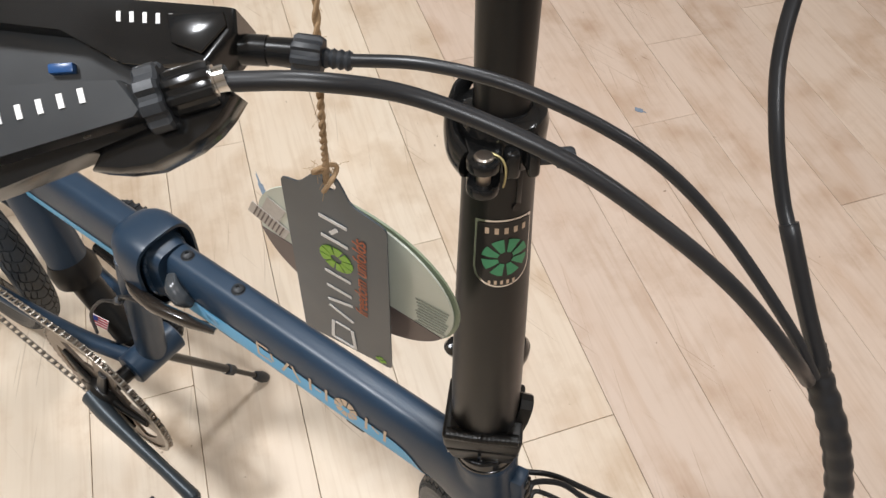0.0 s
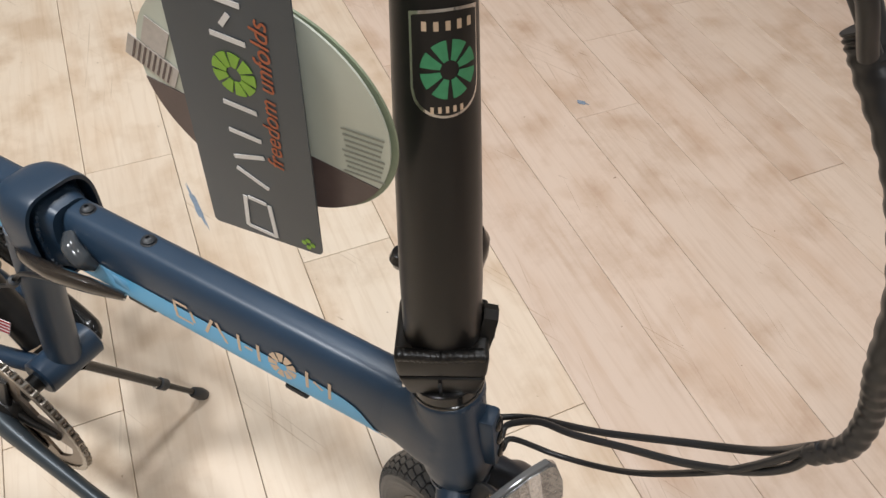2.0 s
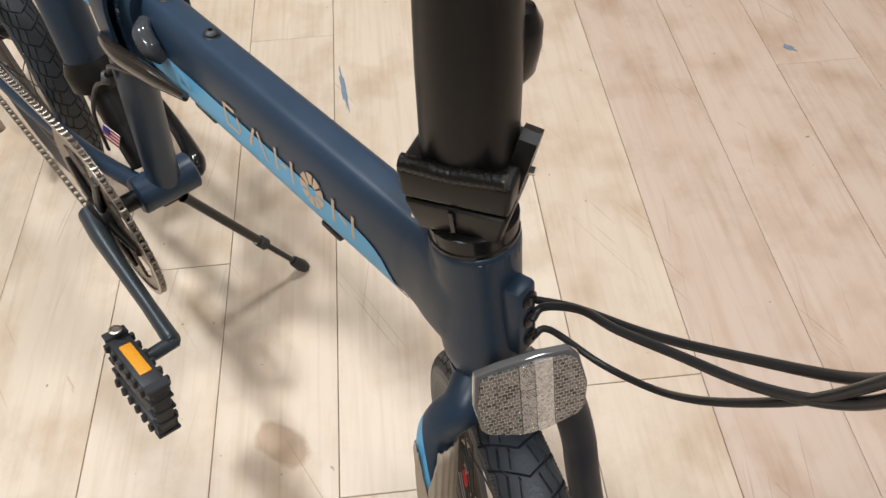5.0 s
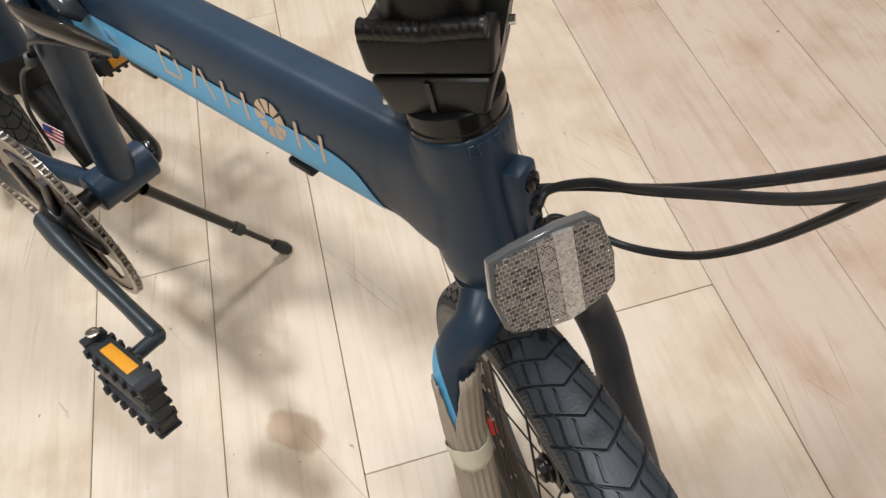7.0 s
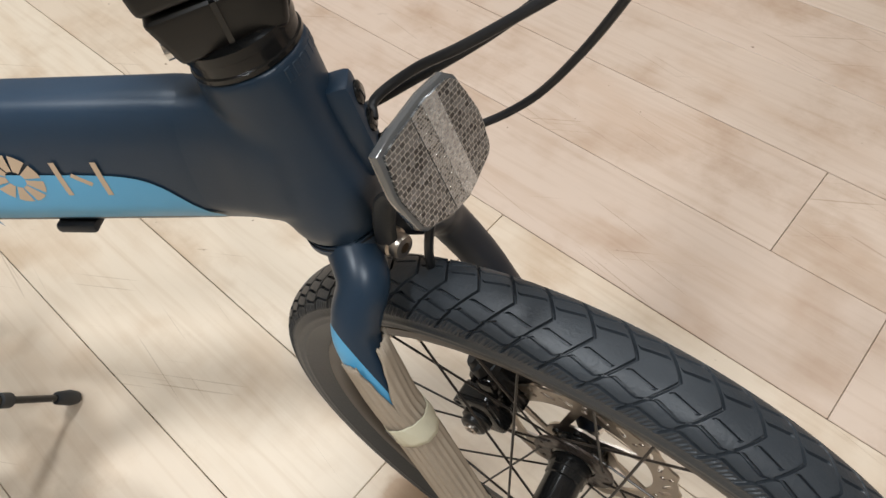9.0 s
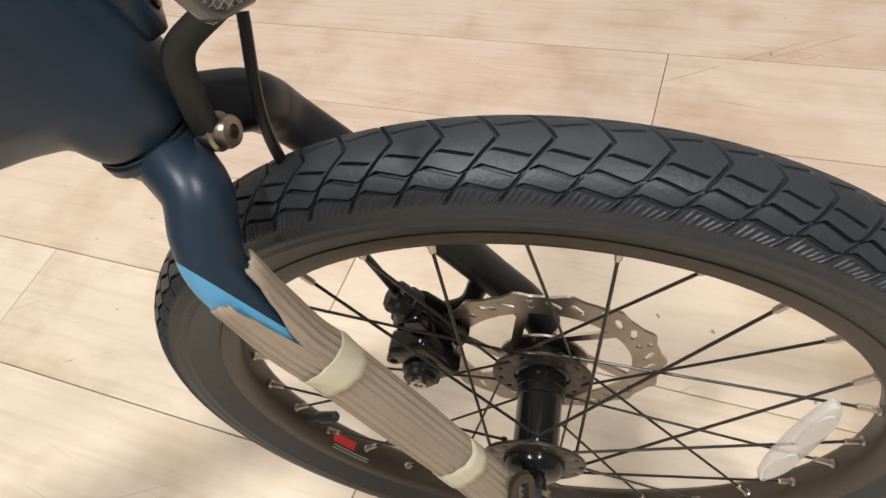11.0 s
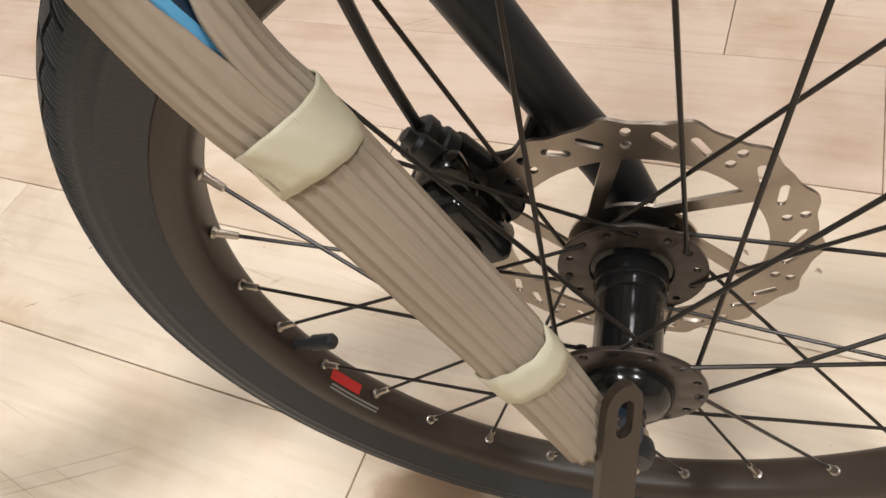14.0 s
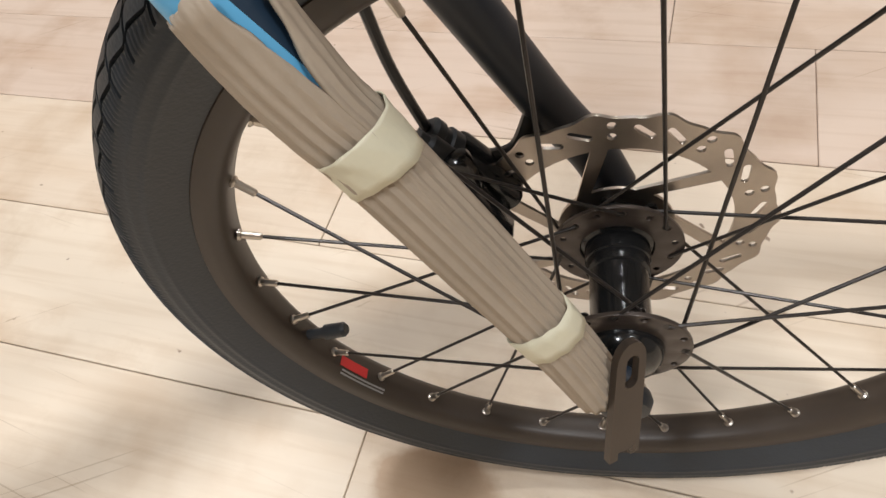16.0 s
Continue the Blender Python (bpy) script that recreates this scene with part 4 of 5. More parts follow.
# caliper on the left blade
CAL = axes((-0.0575, 0.0610, 0.3020), (0.60, -0.18, -0.78), NZ)
cal = part("brake_caliper", box(0.046, 0.030, 0.022, CAL @ pose(0, 0.0, 0.002), 0.005), GLOSS, bike, "black mechanical disc brake caliper")
part("caliper_body", box(0.042, 0.032, 0.020, CAL @ pose(0.003, 0.005, -0.0175, 0, 0, 12), 0.005, seg=3), GLOSS, cal)
part("piston_knob", lathe([(0, 0), (0.0125, 0), (0.0125, 0.004), (0.0105, 0.0055), (0.0105, 0.009), (0.0085, 0.0105), (0, 0.0105)], CAL @ pose(0.006, 0.010, -0.026, 180, 0, 0), 24), BLACK, cal)
part("piston_screw", lathe([(0, 0), (0.0052, 0), (0.0052, 0.0022), (0.0030, 0.0022), (0.0030, 0.0008), (0, 0.0008)], CAL @ pose(0.006, 0.010, -0.0365, 180, 0, 0), 16), STEEL, cal, "steel hex screw")
part("adjuster_cap", lathe([(0, 0), (0.0115, 0), (0.0115, 0.006), (0.0098, 0.0068), (0.0098, 0.0105), (0.0108, 0.0112), (0.0108, 0.0155), (0.0085, 0.0175), (0, 0.0175)], CAL @ pose(-0.020, -0.004, 0.002, 0, -90, 0), 24), PLASTIC, cal)
part("caliper_foot", box(0.020, 0.012, 0.030, CAL @ pose(0.020, 0.020, -0.012, 0, 0, 30), 0.004), BLACK, cal)
for kx, ky in ((-0.010, 0.020), (0.016, 0.026)):
    part("mount_bolt", lathe([(0, 0), (0.0048, 0), (0.0048, 0.006), (0.0028, 0.006), (0.0028, 0.003), (0, 0.003)], CAL @ pose(kx, ky, -0.020, 180, 0, 0), 14), BLACK, cal)
part("caliper_arm", box(0.030, 0.014, 0.012, CAL @ pose(-0.014, -0.010, -0.012, 0, 0, 25), 0.004), GLOSS, cal)
part("caliper_mount", box(0.050, 0.011, 0.010, CAL @ pose(0.004, 0.018, 0.004, 0, 0, 8), 0.003), BLACK, cal)
part("caliper_bolt", lathe([(0, 0), (0.0050, 0), (0.0050, 0.005), (0.0030, 0.005), (0.0030, 0.002), (0, 0.002)], CAL @ pose(0.014, -0.004, -0.0085, 180, 0, 0), 16), CHROME, cal)
part("caliper_bolt", lathe([(0, 0), (0.0060, 0), (0.0060, 0.004), (0.0034, 0.004), (0.0034, 0.002), (0, 0.002)], CAL @ pose(-0.012, 0.004, -0.0085, 180, 0, 0), 16), BLACK, cal)
part("cable_barrel", lathe([(0, 0), (0.0055, 0), (0.0055, 0.013), (0.0035, 0.015), (0.0035, 0.020), (0, 0.020)], CAL @ pose(-0.024, -0.010, -0.008, 0, -90, 0), 16), PLASTIC, cal)
hp = smooth_path([CAL @ Vector((-0.036, -0.006, 0.004)), Vector((-0.0810, 0.0745, 0.372)), Vector((-0.0860, 0.062, 0.42)), Vector((-0.092, 0.050, 0.47)), Vector((-0.092, 0.050, 0.51)), Vector((-0.085, 0.070, 0.545))])
part("brake_hose", sweep(hp, 0.0026, 10), CABLE, bike, "black front brake cable housing")
pl = smooth_path([mirror(LEG[6]), mirror(LEG[7]) * 0.5 + Vector((-0.073, 0.070, 0.318)) * 0.5, Vector((-0.070, 0.068, 0.312))])
part("post_mount", sweep(pl, 0.009, 12, flat=0.6), BLACK, legs[1])

# ---- rear half of the frame (centre plane slightly to the right) ----
YC = -0.013


def hood_ring(x, w, h, n=56):
    return [fk(x, YC * 0.4 + w * math.copysign(abs(math.cos(t)) ** 0.55, math.cos(t)), 0.578 + h * math.copysign(abs(math.sin(t)) ** 0.62, math.sin(t))) for t in np.linspace(0, 2 * math.pi, n, endpoint=False)]


def loft(rings, closed_ends=True):
    bm = bmesh.new()
    made = [[bm.verts.new(p) for p in r] for r in rings]
    n = len(made[0])
    for a, b in zip(made, made[1:]):
        for k in range(n):
            bm.faces.new((a[k], a[(k + 1) % n], b[(k + 1) % n], b[k]))
    if closed_ends:
        bm.faces.new(made[0][::-1])
        bm.faces.new(made[-1])
    return bm


fold = part("fold_hinge", loft([hood_ring(-0.5345, 0.0190, 0.0330), hood_ring(-0.5265, 0.0270, 0.0410), hood_ring(-0.5165, 0.0325, 0.0460), hood_ring(-0.5065, 0.0350, 0.0478), hood_ring(-0.4850, 0.0352, 0.0482), hood_ring(-0.4820, 0.0345, 0.0475), hood_ring(-0.4818, 0.0316, 0.0444), hood_ring(-0.4985, 0.0306, 0.0432)]), NAVY, bike, "navy hooded folding hinge of the frame")
part("hinge_face", loft([hood_ring(-0.4990, 0.0285, 0.0405), hood_ring(-0.4935, 0.0282, 0.0400), hood_ring(-0.4880, 0.0235, 0.0365), hood_ring(-0.4720, 0.0195, 0.0335)]), NAVY, fold)
arc = [fk(-0.4865 + 0.0007 * math.sin(60 * t), YC * 0.4 + 0.0232 * math.copysign(abs(math.cos(t)) ** 0.6, math.cos(t)), 0.577 + 0.0350 * math.copysign(abs(math.sin(t)) ** 0.7, math.sin(t))) for t in np.linspace(0, 2 * math.pi, 140)]
part("weld_bead", sweep(arc, [0.0024 + 0.0004 * math.sin(1.35 * k) for k in range(140)], 8, cap=False), NAVY, fold, "rippled weld bead")
# latch: rounded cam and long lever
part("hinge_cam", sweep(smooth_path([fk(-0.462, -0.018, 0.594), fk(-0.452, -0.026, 0.591), fk(-0.443, -0.027, 0.583), fk(-0.437, -0.022, 0.574)]), taper([0.005, 0.0080, 0.0085, 0.005], 25), 20), material("grey_black_cam", (0.045, 0.05, 0.055), 0.16, coat=0.6), fold, "glossy black cam of the frame latch")
lv = smooth_path([fk(-0.515, -0.034, 0.560), fk(-0.490, -0.041, 0.566), fk(-0.460, -0.043, 0.571), fk(-0.430, -0.036, 0.568), fk(-0.405, -0.026, 0.560)])
lever = part("frame_latch_lever", sweep(lv, taper([0.006, 0.0125, 0.0145, 0.0130, 0.007], len(lv)), 16, flat=0.50, ref=(0.1, -0.35, 1)), material("bronze_black_latch", (0.022, 0.017, 0.013), 0.22, coat=0.5), fold, "long glossy dark latch lever")
part("latch_mark", lathe([(0.0012, 0), (0.0038, 0), (0.0038, 0.0006), (0.0012, 0.0006)], axes(fk(-0.437, -0.0415, 0.5735), (1, 0, 0), FOLD.to_3x3() @ Vector((0.1, -0.9, 0.42))), 16, closed=True), WHITE, lever)
part("blue_clip", box(0.016, 0.0012, 0.012, FOLD @ pose(-0.414, -0.0192, 0.566), 0.0004), material("clear_blue_film", (0.16, 0.42, 0.66), 0.2), tube)
part("lower_stop", box(0.030, 0.010, 0.007, FOLD @ pose(-0.405, -0.010, 0.539), 0.002), BLACK, tube)

part("down_tube", sweep(smooth_path([rk(-0.547, YC, 0.548), rk(-0.560, YC, 0.50), rk(-0.578, YC, 0.42), rk(-0.600, YC, 0.31)]), 0.0185, 32), NAVY, bike, "navy upright tube above the bottom bracket")
part("bottom_bracket", sweep([rk(-0.603, YC - 0.036, 0.300), rk(-0.603, YC - 0.034, 0.300), rk(-0.603, YC + 0.034, 0.300), rk(-0.603, YC + 0.036, 0.300)], [0.020, 0.0225, 0.0225, 0.020], 36), NAVY, bike, "navy bottom bracket shell")
seat = part("seat_tube", sweep([rk(-0.715, YC, 0.405), rk(-0.745, YC + 0.004, 0.575), rk(-0.775, YC + 0.008, 0.70)], [0.0235, 0.0235, 0.0235], 36), NAVY, bike, "thick navy seat tube")
part("seat_tube_collar", sweep([rk(-0.709, YC, 0.380), rk(-0.7135, YC, 0.400), rk(-0.717, YC, 0.412)], [0.0285, 0.0295, 0.0245], 30), BLACK, seat)
low = part("lower_seat_tube", sweep([rk(-0.712, YC, 0.390), rk(-0.645, YC, 0.300)], 0.0185, 28), BLACK, bike, "dark lower seat tube with a flag sticker")
FLAG = axes(rk(-0.660, YC - 0.0215, 0.345), HALF.to_3x3() @ Vector((0.8, -0.2, -0.1)), HALF.to_3x3() @ Vector((0.30, -0.92, 0.22)))
part("flag_field", box(0.024, 0.019, 0.0008, FLAG), WHITE, low, "small red white and blue sticker")
for k in range(4):
    part("flag_bar", box(0.024, 0.0022, 0.0010, FLAG @ pose(0, 0.0082 - 0.0050 * k, 0.0004)), material("flag_red", (0.35, 0.03, 0.04), 0.5) if k == 0 else bpy.data.materials["flag_red"], low)
part("flag_canton", box(0.010, 0.0085, 0.0012, FLAG @ pose(-0.007, 0.005, 0.0007)), material("flag_blue", (0.03, 0.05, 0.22), 0.5), low)
for s_ in (-1, 1):
    q = smooth_path([rk(-0.615, YC + s_ * 0.018, 0.293), rk(-0.72, YC + s_ * 0.040, 0.286), rk(-0.90, YC + s_ * 0.058, 0.272), rk(-1.085, YC + s_ * 0.062, 0.262)])
    part("chain_stay", sweep(q, taper([0.0115, 0.0105, 0.0095, 0.009], len(q)), 18), NAVY, bike)
    q = smooth_path([rk(-0.760, YC + s_ * 0.012, 0.60), rk(-0.86, YC + s_ * 0.045, 0.49), rk(-1.085, YC + s_ * 0.060, 0.275)])
    part("seat_stay", sweep(q, taper([0.0085, 0.008, 0.0075], len(q)), 16), NAVY if s_ < 0 else BLACK, bike)
hk = smooth_path([rk(-0.560, YC - 0.024, 0.492), rk(-0.535, YC - 0.026, 0.515), rk(-0.49, YC - 0.022, 0.531), rk(-0.44, -0.020, 0.533)])
part("shift_cable", sweep(hk, 0.0023, 10), CABLE, bike, "black cable housing under the frame")
hk = smooth_path([rk(-0.566, YC - 0.026, 0.480), rk(-0.600, YC - 0.030, 0.455), rk(-0.635, YC - 0.034, 0.400), rk(-0.660, YC - 0.030, 0.330)])
part("shift_cable", sweep(hk, 0.0021, 10), CABLE, bike, "thin black shift cable")
part("cable_guide", lathe([(0.0026, -0.007), (0.0052, -0.006), (0.0052, 0.006), (0.0026, 0.007)], axes(rk(-0.562, YC - 0.026, 0.487), (0, 1, 0), HALF.to_3x3() @ Vector((0.6, 0, 0.8))), 16, closed=True), PLASTIC, bike)

# ---- drivetrain ----
RING = DRIVE @ axes((-0.603, -0.074, 0.300), (1, 0, 0), (0, -1, 0))
IRON = material("dark_steel_ring", (0.20, 0.165, 0.135), 0.38, metal=0.9, grain=0.2, scale=90)


def chainring_bm():
    n = 52
    outer = []
    for k in range(n):
        for f, r in ((0.0, 0.1015), (0.25, 0.1035), (0.42, 0.1075), (0.58, 0.1075), (0.75, 0.1035)):
            a = 2 * math.pi * (k + f) / n
            outer.append((r * math.cos(a), r * math.sin(a)))
    holes = []
    for k in range(5):
        a0, a1 = 2 * math.pi * (k + 0.17) / 5, 2 * math.pi * (k + 0.83) / 5
        holes.append([(0.086 * math.cos(t), 0.086 * math.sin(t)) for t in np.linspace(a0, a1, 12)] + [(0.050 * math.cos(t), 0.050 * math.sin(t)) for t in np.linspace(a1 - 0.12, a0 + 0.12, 8)])
    holes.append(circle2(0.020, 20))
    return plate(outer, 0.0034, Matrix(), holes)


crank = part("crankset", lathe([(0, -0.004), (0.024, -0.004), (0.026, 0.002), (0.024, 0.012), (0.018, 0.017), (0, 0.017)], RING, 28), BLACK, bike, "black crankset with a large chainring")
local_part("chainring", chainring_bm(), IRON, crank, RING, "dark steel chainring with five openings")
for k in range(5):
    a = 2 * math.pi * k / 5
    part("ring_bolt", lathe([(0, 0), (0.0042, 0), (0.0042, 0.004), (0.002, 0.0045), (0, 0.0045)], RING @ pose(0.068 * math.cos(a), 0.068 * math.sin(a), 0.0016), 12), CHROME, crank)
    q = [RING @ Vector((r * math.cos(a), r * math.sin(a), 0.006 if r < 0.06 else 0.003)) for r in (0.012, 0.04, 0.074)]
    part("spider_arm", sweep(q, [0.011, 0.008, 0.0065], 12, flat=0.5), BLACK, crank)
GREYARM = material("grey_black_alloy", (0.040, 0.050, 0.058), 0.40, metal=0.3, grain=0.15, scale=60)
q = smooth_path([dk(-0.612, -0.092, 0.302), dk(-0.578, -0.096, 0.297), dk(-0.530, -0.099, 0.290), dk(-0.475, -0.101, 0.281), dk(-0.430, -0.103, 0.274), dk(-0.422, -0.103, 0.273)])
part("crank_arm", sweep(q, taper([0.017, 0.0165, 0.0130, 0.0120, 0.0135, 0.009], len(q)), 20, flat=0.66, ref=(0, 0.1, 1)), GREYARM, crank, "grey black right crank arm")
q = smooth_path([dk(-0.600, 0.034, 0.297), dk(-0.612, 0.042, 0.302), dk(-0.66, 0.050, 0.312), dk(-0.73, 0.056, 0.322), dk(-0.775, 0.058, 0.328)])
part("crank_arm", sweep(q, taper([0.011, 0.0155, 0.0115, 0.0095, 0.0105], len(q)), 20, flat=0.75, ref=(0, 0.1, 1)), GLOSS, crank, "glossy black left crank arm")
part("spindle", sweep([dk(-0.603, -0.08, 0.300), dk(-0.603, 0.04, 0.300)], 0.011, 18), BLACK, crank)

# chain: links share one mesh
LINKM = lathe([(0, -0.0036), (0.0040, -0.0036), (0.0040, -0.0024), (0.0030, -0.0022), (0.0030, 0.0022), (0.0040, 0.0024), (0.0040, 0.0036), (0, 0.0036)], Matrix(), 10)
LINKM = join(LINKM, box(0.0105, 0.0052, 0.0010, pose(0.0063, 0, 0.0030)))
LINKM = join(LINKM, box(0.0105, 0.0052, 0.0010, pose(0.0063, 0, -0.0030)))
route, RC, rc2, cx2, cy2 = [], 0.1045, 0.040, -0.482, -0.040
for t in np.arange(math.radians(97), math.radians(-94), -0.1216):
    route.append((RC * math.cos(t), RC * math.sin(t)))
top0, bot0 = route[0], route[-1]
back = []
for u in np.linspace(0, 1, 39)[1:]:
    back.append((top0[0] + (cx2 - top0[0]) * u, top0[1] + (cy2 + rc2 - top0[1]) * u))
low_ = []
for u in np.linspace(0, 1, 39)[1:]:
    low_.append((bot0[0] + (cx2 - bot0[0]) * u, bot0[1] + (cy2 - rc2 - bot0[1]) * u))
loop_ = back[::-1] + route + low_
links = None
CHAINM = material("oiled_chain_steel", (0.35, 0.32, 0.28), 0.3, metal=1.0, grain=0.25, scale=200)
chain = thing_part("chain", "oily steel roller chain")
for (x0, y0), (x1, y1) in zip(loop_, loop_[1:]):
    X = RING @ pose(x0, y0, 0.0, 0, 0, math.degrees(math.atan2(y1 - y0, x1 - x0)))
    if links is None:
        links = local_part("chain_link", LINKM, CHAINM, chain, X).data
    else:
        local_part("chain_link", links, None, chain, X)
cogs = thing_part("cassette", "stack of steel rear sprockets")
for k, (r, z) in enumerate(((0.046, -0.040), (0.042, -0.044), (0.038, -0.048), (0.034, -0.052), (0.030, -0.056))):
    n = 22
    outer = [(r * (1 if i % 4 in (1, 2) else 0.93) * math.cos(2 * math.pi * i / (4 * n)), r * (1 if i % 4 in (1, 2) else 0.93) * math.sin(2 * math.pi * i / (4 * n))) for i in range(4 * n)]
    local_part("sprocket", plate(outer, 0.002, Matrix(), [circle2(0.014, 14)]), CHROME, cogs, REAR @ pose(0, 0, z))
part("derailleur", sweep(smooth_path([dk(-1.085, -0.085, 0.245), dk(-1.07, -0.098, 0.215), dk(-1.055, -0.095, 0.18), dk(-1.04, -0.09, 0.135)]), taper([0.010, 0.015, 0.012, 0.009], 25), 14, flat=0.6), STEEL, bike, "silver and black rear derailleur")

# ---- pedals ----
def build_pedal(M, label, size=(0.064, 0.094)):
    """Folding pedal: local y along the spindle outwards, x along the foot."""
    ped = thing_part("pedal", label)
    w, l = size
    part("pedal_body", box(0.022, w, 0.020, M @ pose(0, w / 2 + 0.012, 0), 0.004), PLASTIC, ped)
    for sx in (-1, 1):
        part("pedal_cage", box(0.013, w + 0.008, 0.022, M @ pose(sx * (l / 2 - 0.007), w / 2 + 0.012, 0), 0.003), PLASTIC, ped)
        part("amber_reflector", box(0.003, 0.044, 0.012, M @ pose(sx * (l / 2 + 0.0002), w / 2 + 0.012, 0), 0.001), AMBER, ped, "amber pedal reflector")
        for k in range(6):
            for sz in (-1, 1):
                part("pedal_tooth", box(0.010, 0.005, 0.005, M @ pose(sx * (l / 2 - 0.007), 0.012 + w * (k + 0.5) / 6, sz * 0.0125), 0.001, seg=1), PLASTIC, ped)
    for sy in (0, 1):
        part("pedal_side", box(l - 0.012, 0.009, 0.018, M @ pose(0, 0.012 + sy * w, 0), 0.003), PLASTIC, ped)
        for k in range(5):
            part("pedal_rib", box(0.004, 0.011, 0.023, M @ pose(-0.034 + 0.017 * k, 0.012 + sy * w, 0), 0.001, seg=1), PLASTIC, ped)
    part("pedal_cap", lathe([(0, 0), (0.0062, 0), (0.0062, 0.0012), (0.0040, 0.0018), (0, 0.0012)], M @ pose(-0.030, 0.022, 0.0115), 18), STEEL, ped)
    part("pedal_spindle", sweep([M @ Vector((0, -0.006, 0)), M @ Vector((0, 0.014, 0))], 0.0072, 16), BLACK, ped)
    return ped


AMBER = material("amber_reflector", (0.62, 0.27, 0.02), 0.28, grain=0.25, scale=900, coat=0.6)
PEDAL_R = DRIVE @ axes((-0.460, -0.150, 0.267), (-0.10, 0.18, 1.0), (0, 1, -0.18))
build_pedal(PEDAL_R, "black folded pedal with amber reflectors", (0.084, 0.068))
part("pedal_spindle", sweep([dk(-0.425, -0.100, 0.274), dk(-0.424, -0.141, 0.276)], 0.0075, 16), GREYARM, crank)
part("pedal_cap", lathe([(0, 0), (0.0062, 0), (0.0062, 0.0012), (0.0046, 0.0018), (0.0040, 0.0006), (0, 0.0006)], PEDAL_R @ pose(0.0424, 0.016, 0, 0, 90, 0), 18), STEEL, crank, "steel pedal bearing cap")
PEDAL_L = DRIVE @ axes((-0.772, 0.066, 0.327), (1, 0, 0.25), (-0.25, 0, 1))
build_pedal(PEDAL_L, "black folding pedal with amber reflectors")

# ---- kickstand ----
K0, K1 = Vector((-0.621, -0.020, 0.262)), Vector((-0.6047, 0.0884, 0.0205))
kick = part("kickstand", sweep([K0.lerp(K1, t) for t in (0, 0.03, 0.55, 0.60)], [0.0080, 0.0065, 0.0065, 0.0065], 18), GLOSS, bike, "black telescopic kickstand")
part("kick_collar", sweep([K0.lerp(K1, t) for t in (0.575, 0.58, 0.635, 0.64)], [0.0068, 0.0088, 0.0088, 0.0068], 18), PLASTIC, kick)
part("kick_screw", lathe([(0, 0), (0.0035, 0), (0.0035, 0.008), (0, 0.008)], axes(K0.lerp(K1, 0.605), (1, 0, 0), (0.1, -0.6, 0.7)) @ pose(0, 0, 0.008), 12), CHROME, kick)
part("kick_rod", sweep([K0.lerp(K1, t) for t in (0.6, 0.95)], 0.0044, 16), GLOSS, kick)
part("kick_foot", sweep([K0.lerp(K1, t) for t in (0.90, 0.91, 0.985, 1.03)], [0.0065, 0.0080, 0.0100, 0.0080], 18), PLASTIC, kick, "black rubber foot")
part("kick_mount", box(0.05, 0.03, 0.022, HALF @ pose(-0.635, YC + 0.004, 0.265), 0.005), BLACK, kick)

# ---- handlebar, right side controls ----
HB = axes((-0.2055, -0.0402, 1.0272), (-0.50, -0.865, 0.0), (0, 0, 1))
bar_a, bar_b = axis_at(1.150) + Vector((0, 0, 0.0)), HB @ Vector((0.30, -0.105, 0.030))
bar = part("handlebar", sweep([bar_a - (bar_b - bar_a) * 0.9, bar_a, bar_b], 0.0112, 24), BLACK, bike, "black straight handlebar")
FACING = ((0.7631, 0.6449, 0.0420), (0.3345, -0.4498, 0.8281))
LEVER = axes((-0.2168, -0.0528, 1.0246), *FACING)
POD = axes((-0.2412, -0.0206, 1.0097), *FACING)


def shell(outline, z0, z1, inset, chamfer, M):
    """A moulded housing: straight sides, a chamfer and an inset top face."""
    cx, cy = sum(p[0] for p in outline) / len(outline), sum(p[1] for p in outline) / len(outline)
    shrink = lambda f: [(cx + (x - cx) * f, cy + (y - cy) * f) for x, y in outline]
    rings = [(shrink(1 - inset), z0), (outline, z0 + chamfer), (outline, z1 - chamfer), (shrink(1 - inset * 0.35), z1 - chamfer * 0.35), (shrink(1 - inset), z1)]
    return loft([[M @ Vector((x, y, z)) for x, y in ring] for ring, z in rings])


def fluted(a, b, r, depth, count, M, seg=48):
    """A grip ring with flutes along its axis from a to b."""
    a, b = M @ Vector(a), M @ Vector(b)
    X = axes(a, (0, 0, 1), b - a)
    length = (b - a).length
    rings = []
    for z, f in ((0, 0.90), (length * 0.12, 1.0), (length * 0.88, 1.0), (length, 0.90)):
        rings.append([X @ Vector(((r * f - depth * (math.cos(count * t) > 0.3)) * math.cos(t), (r * f - depth * (math.cos(count * t) > 0.3)) * math.sin(t), z)) for t in np.linspace(0, 2 * math.pi, seg, endpoint=False)])
    return loft(rings)


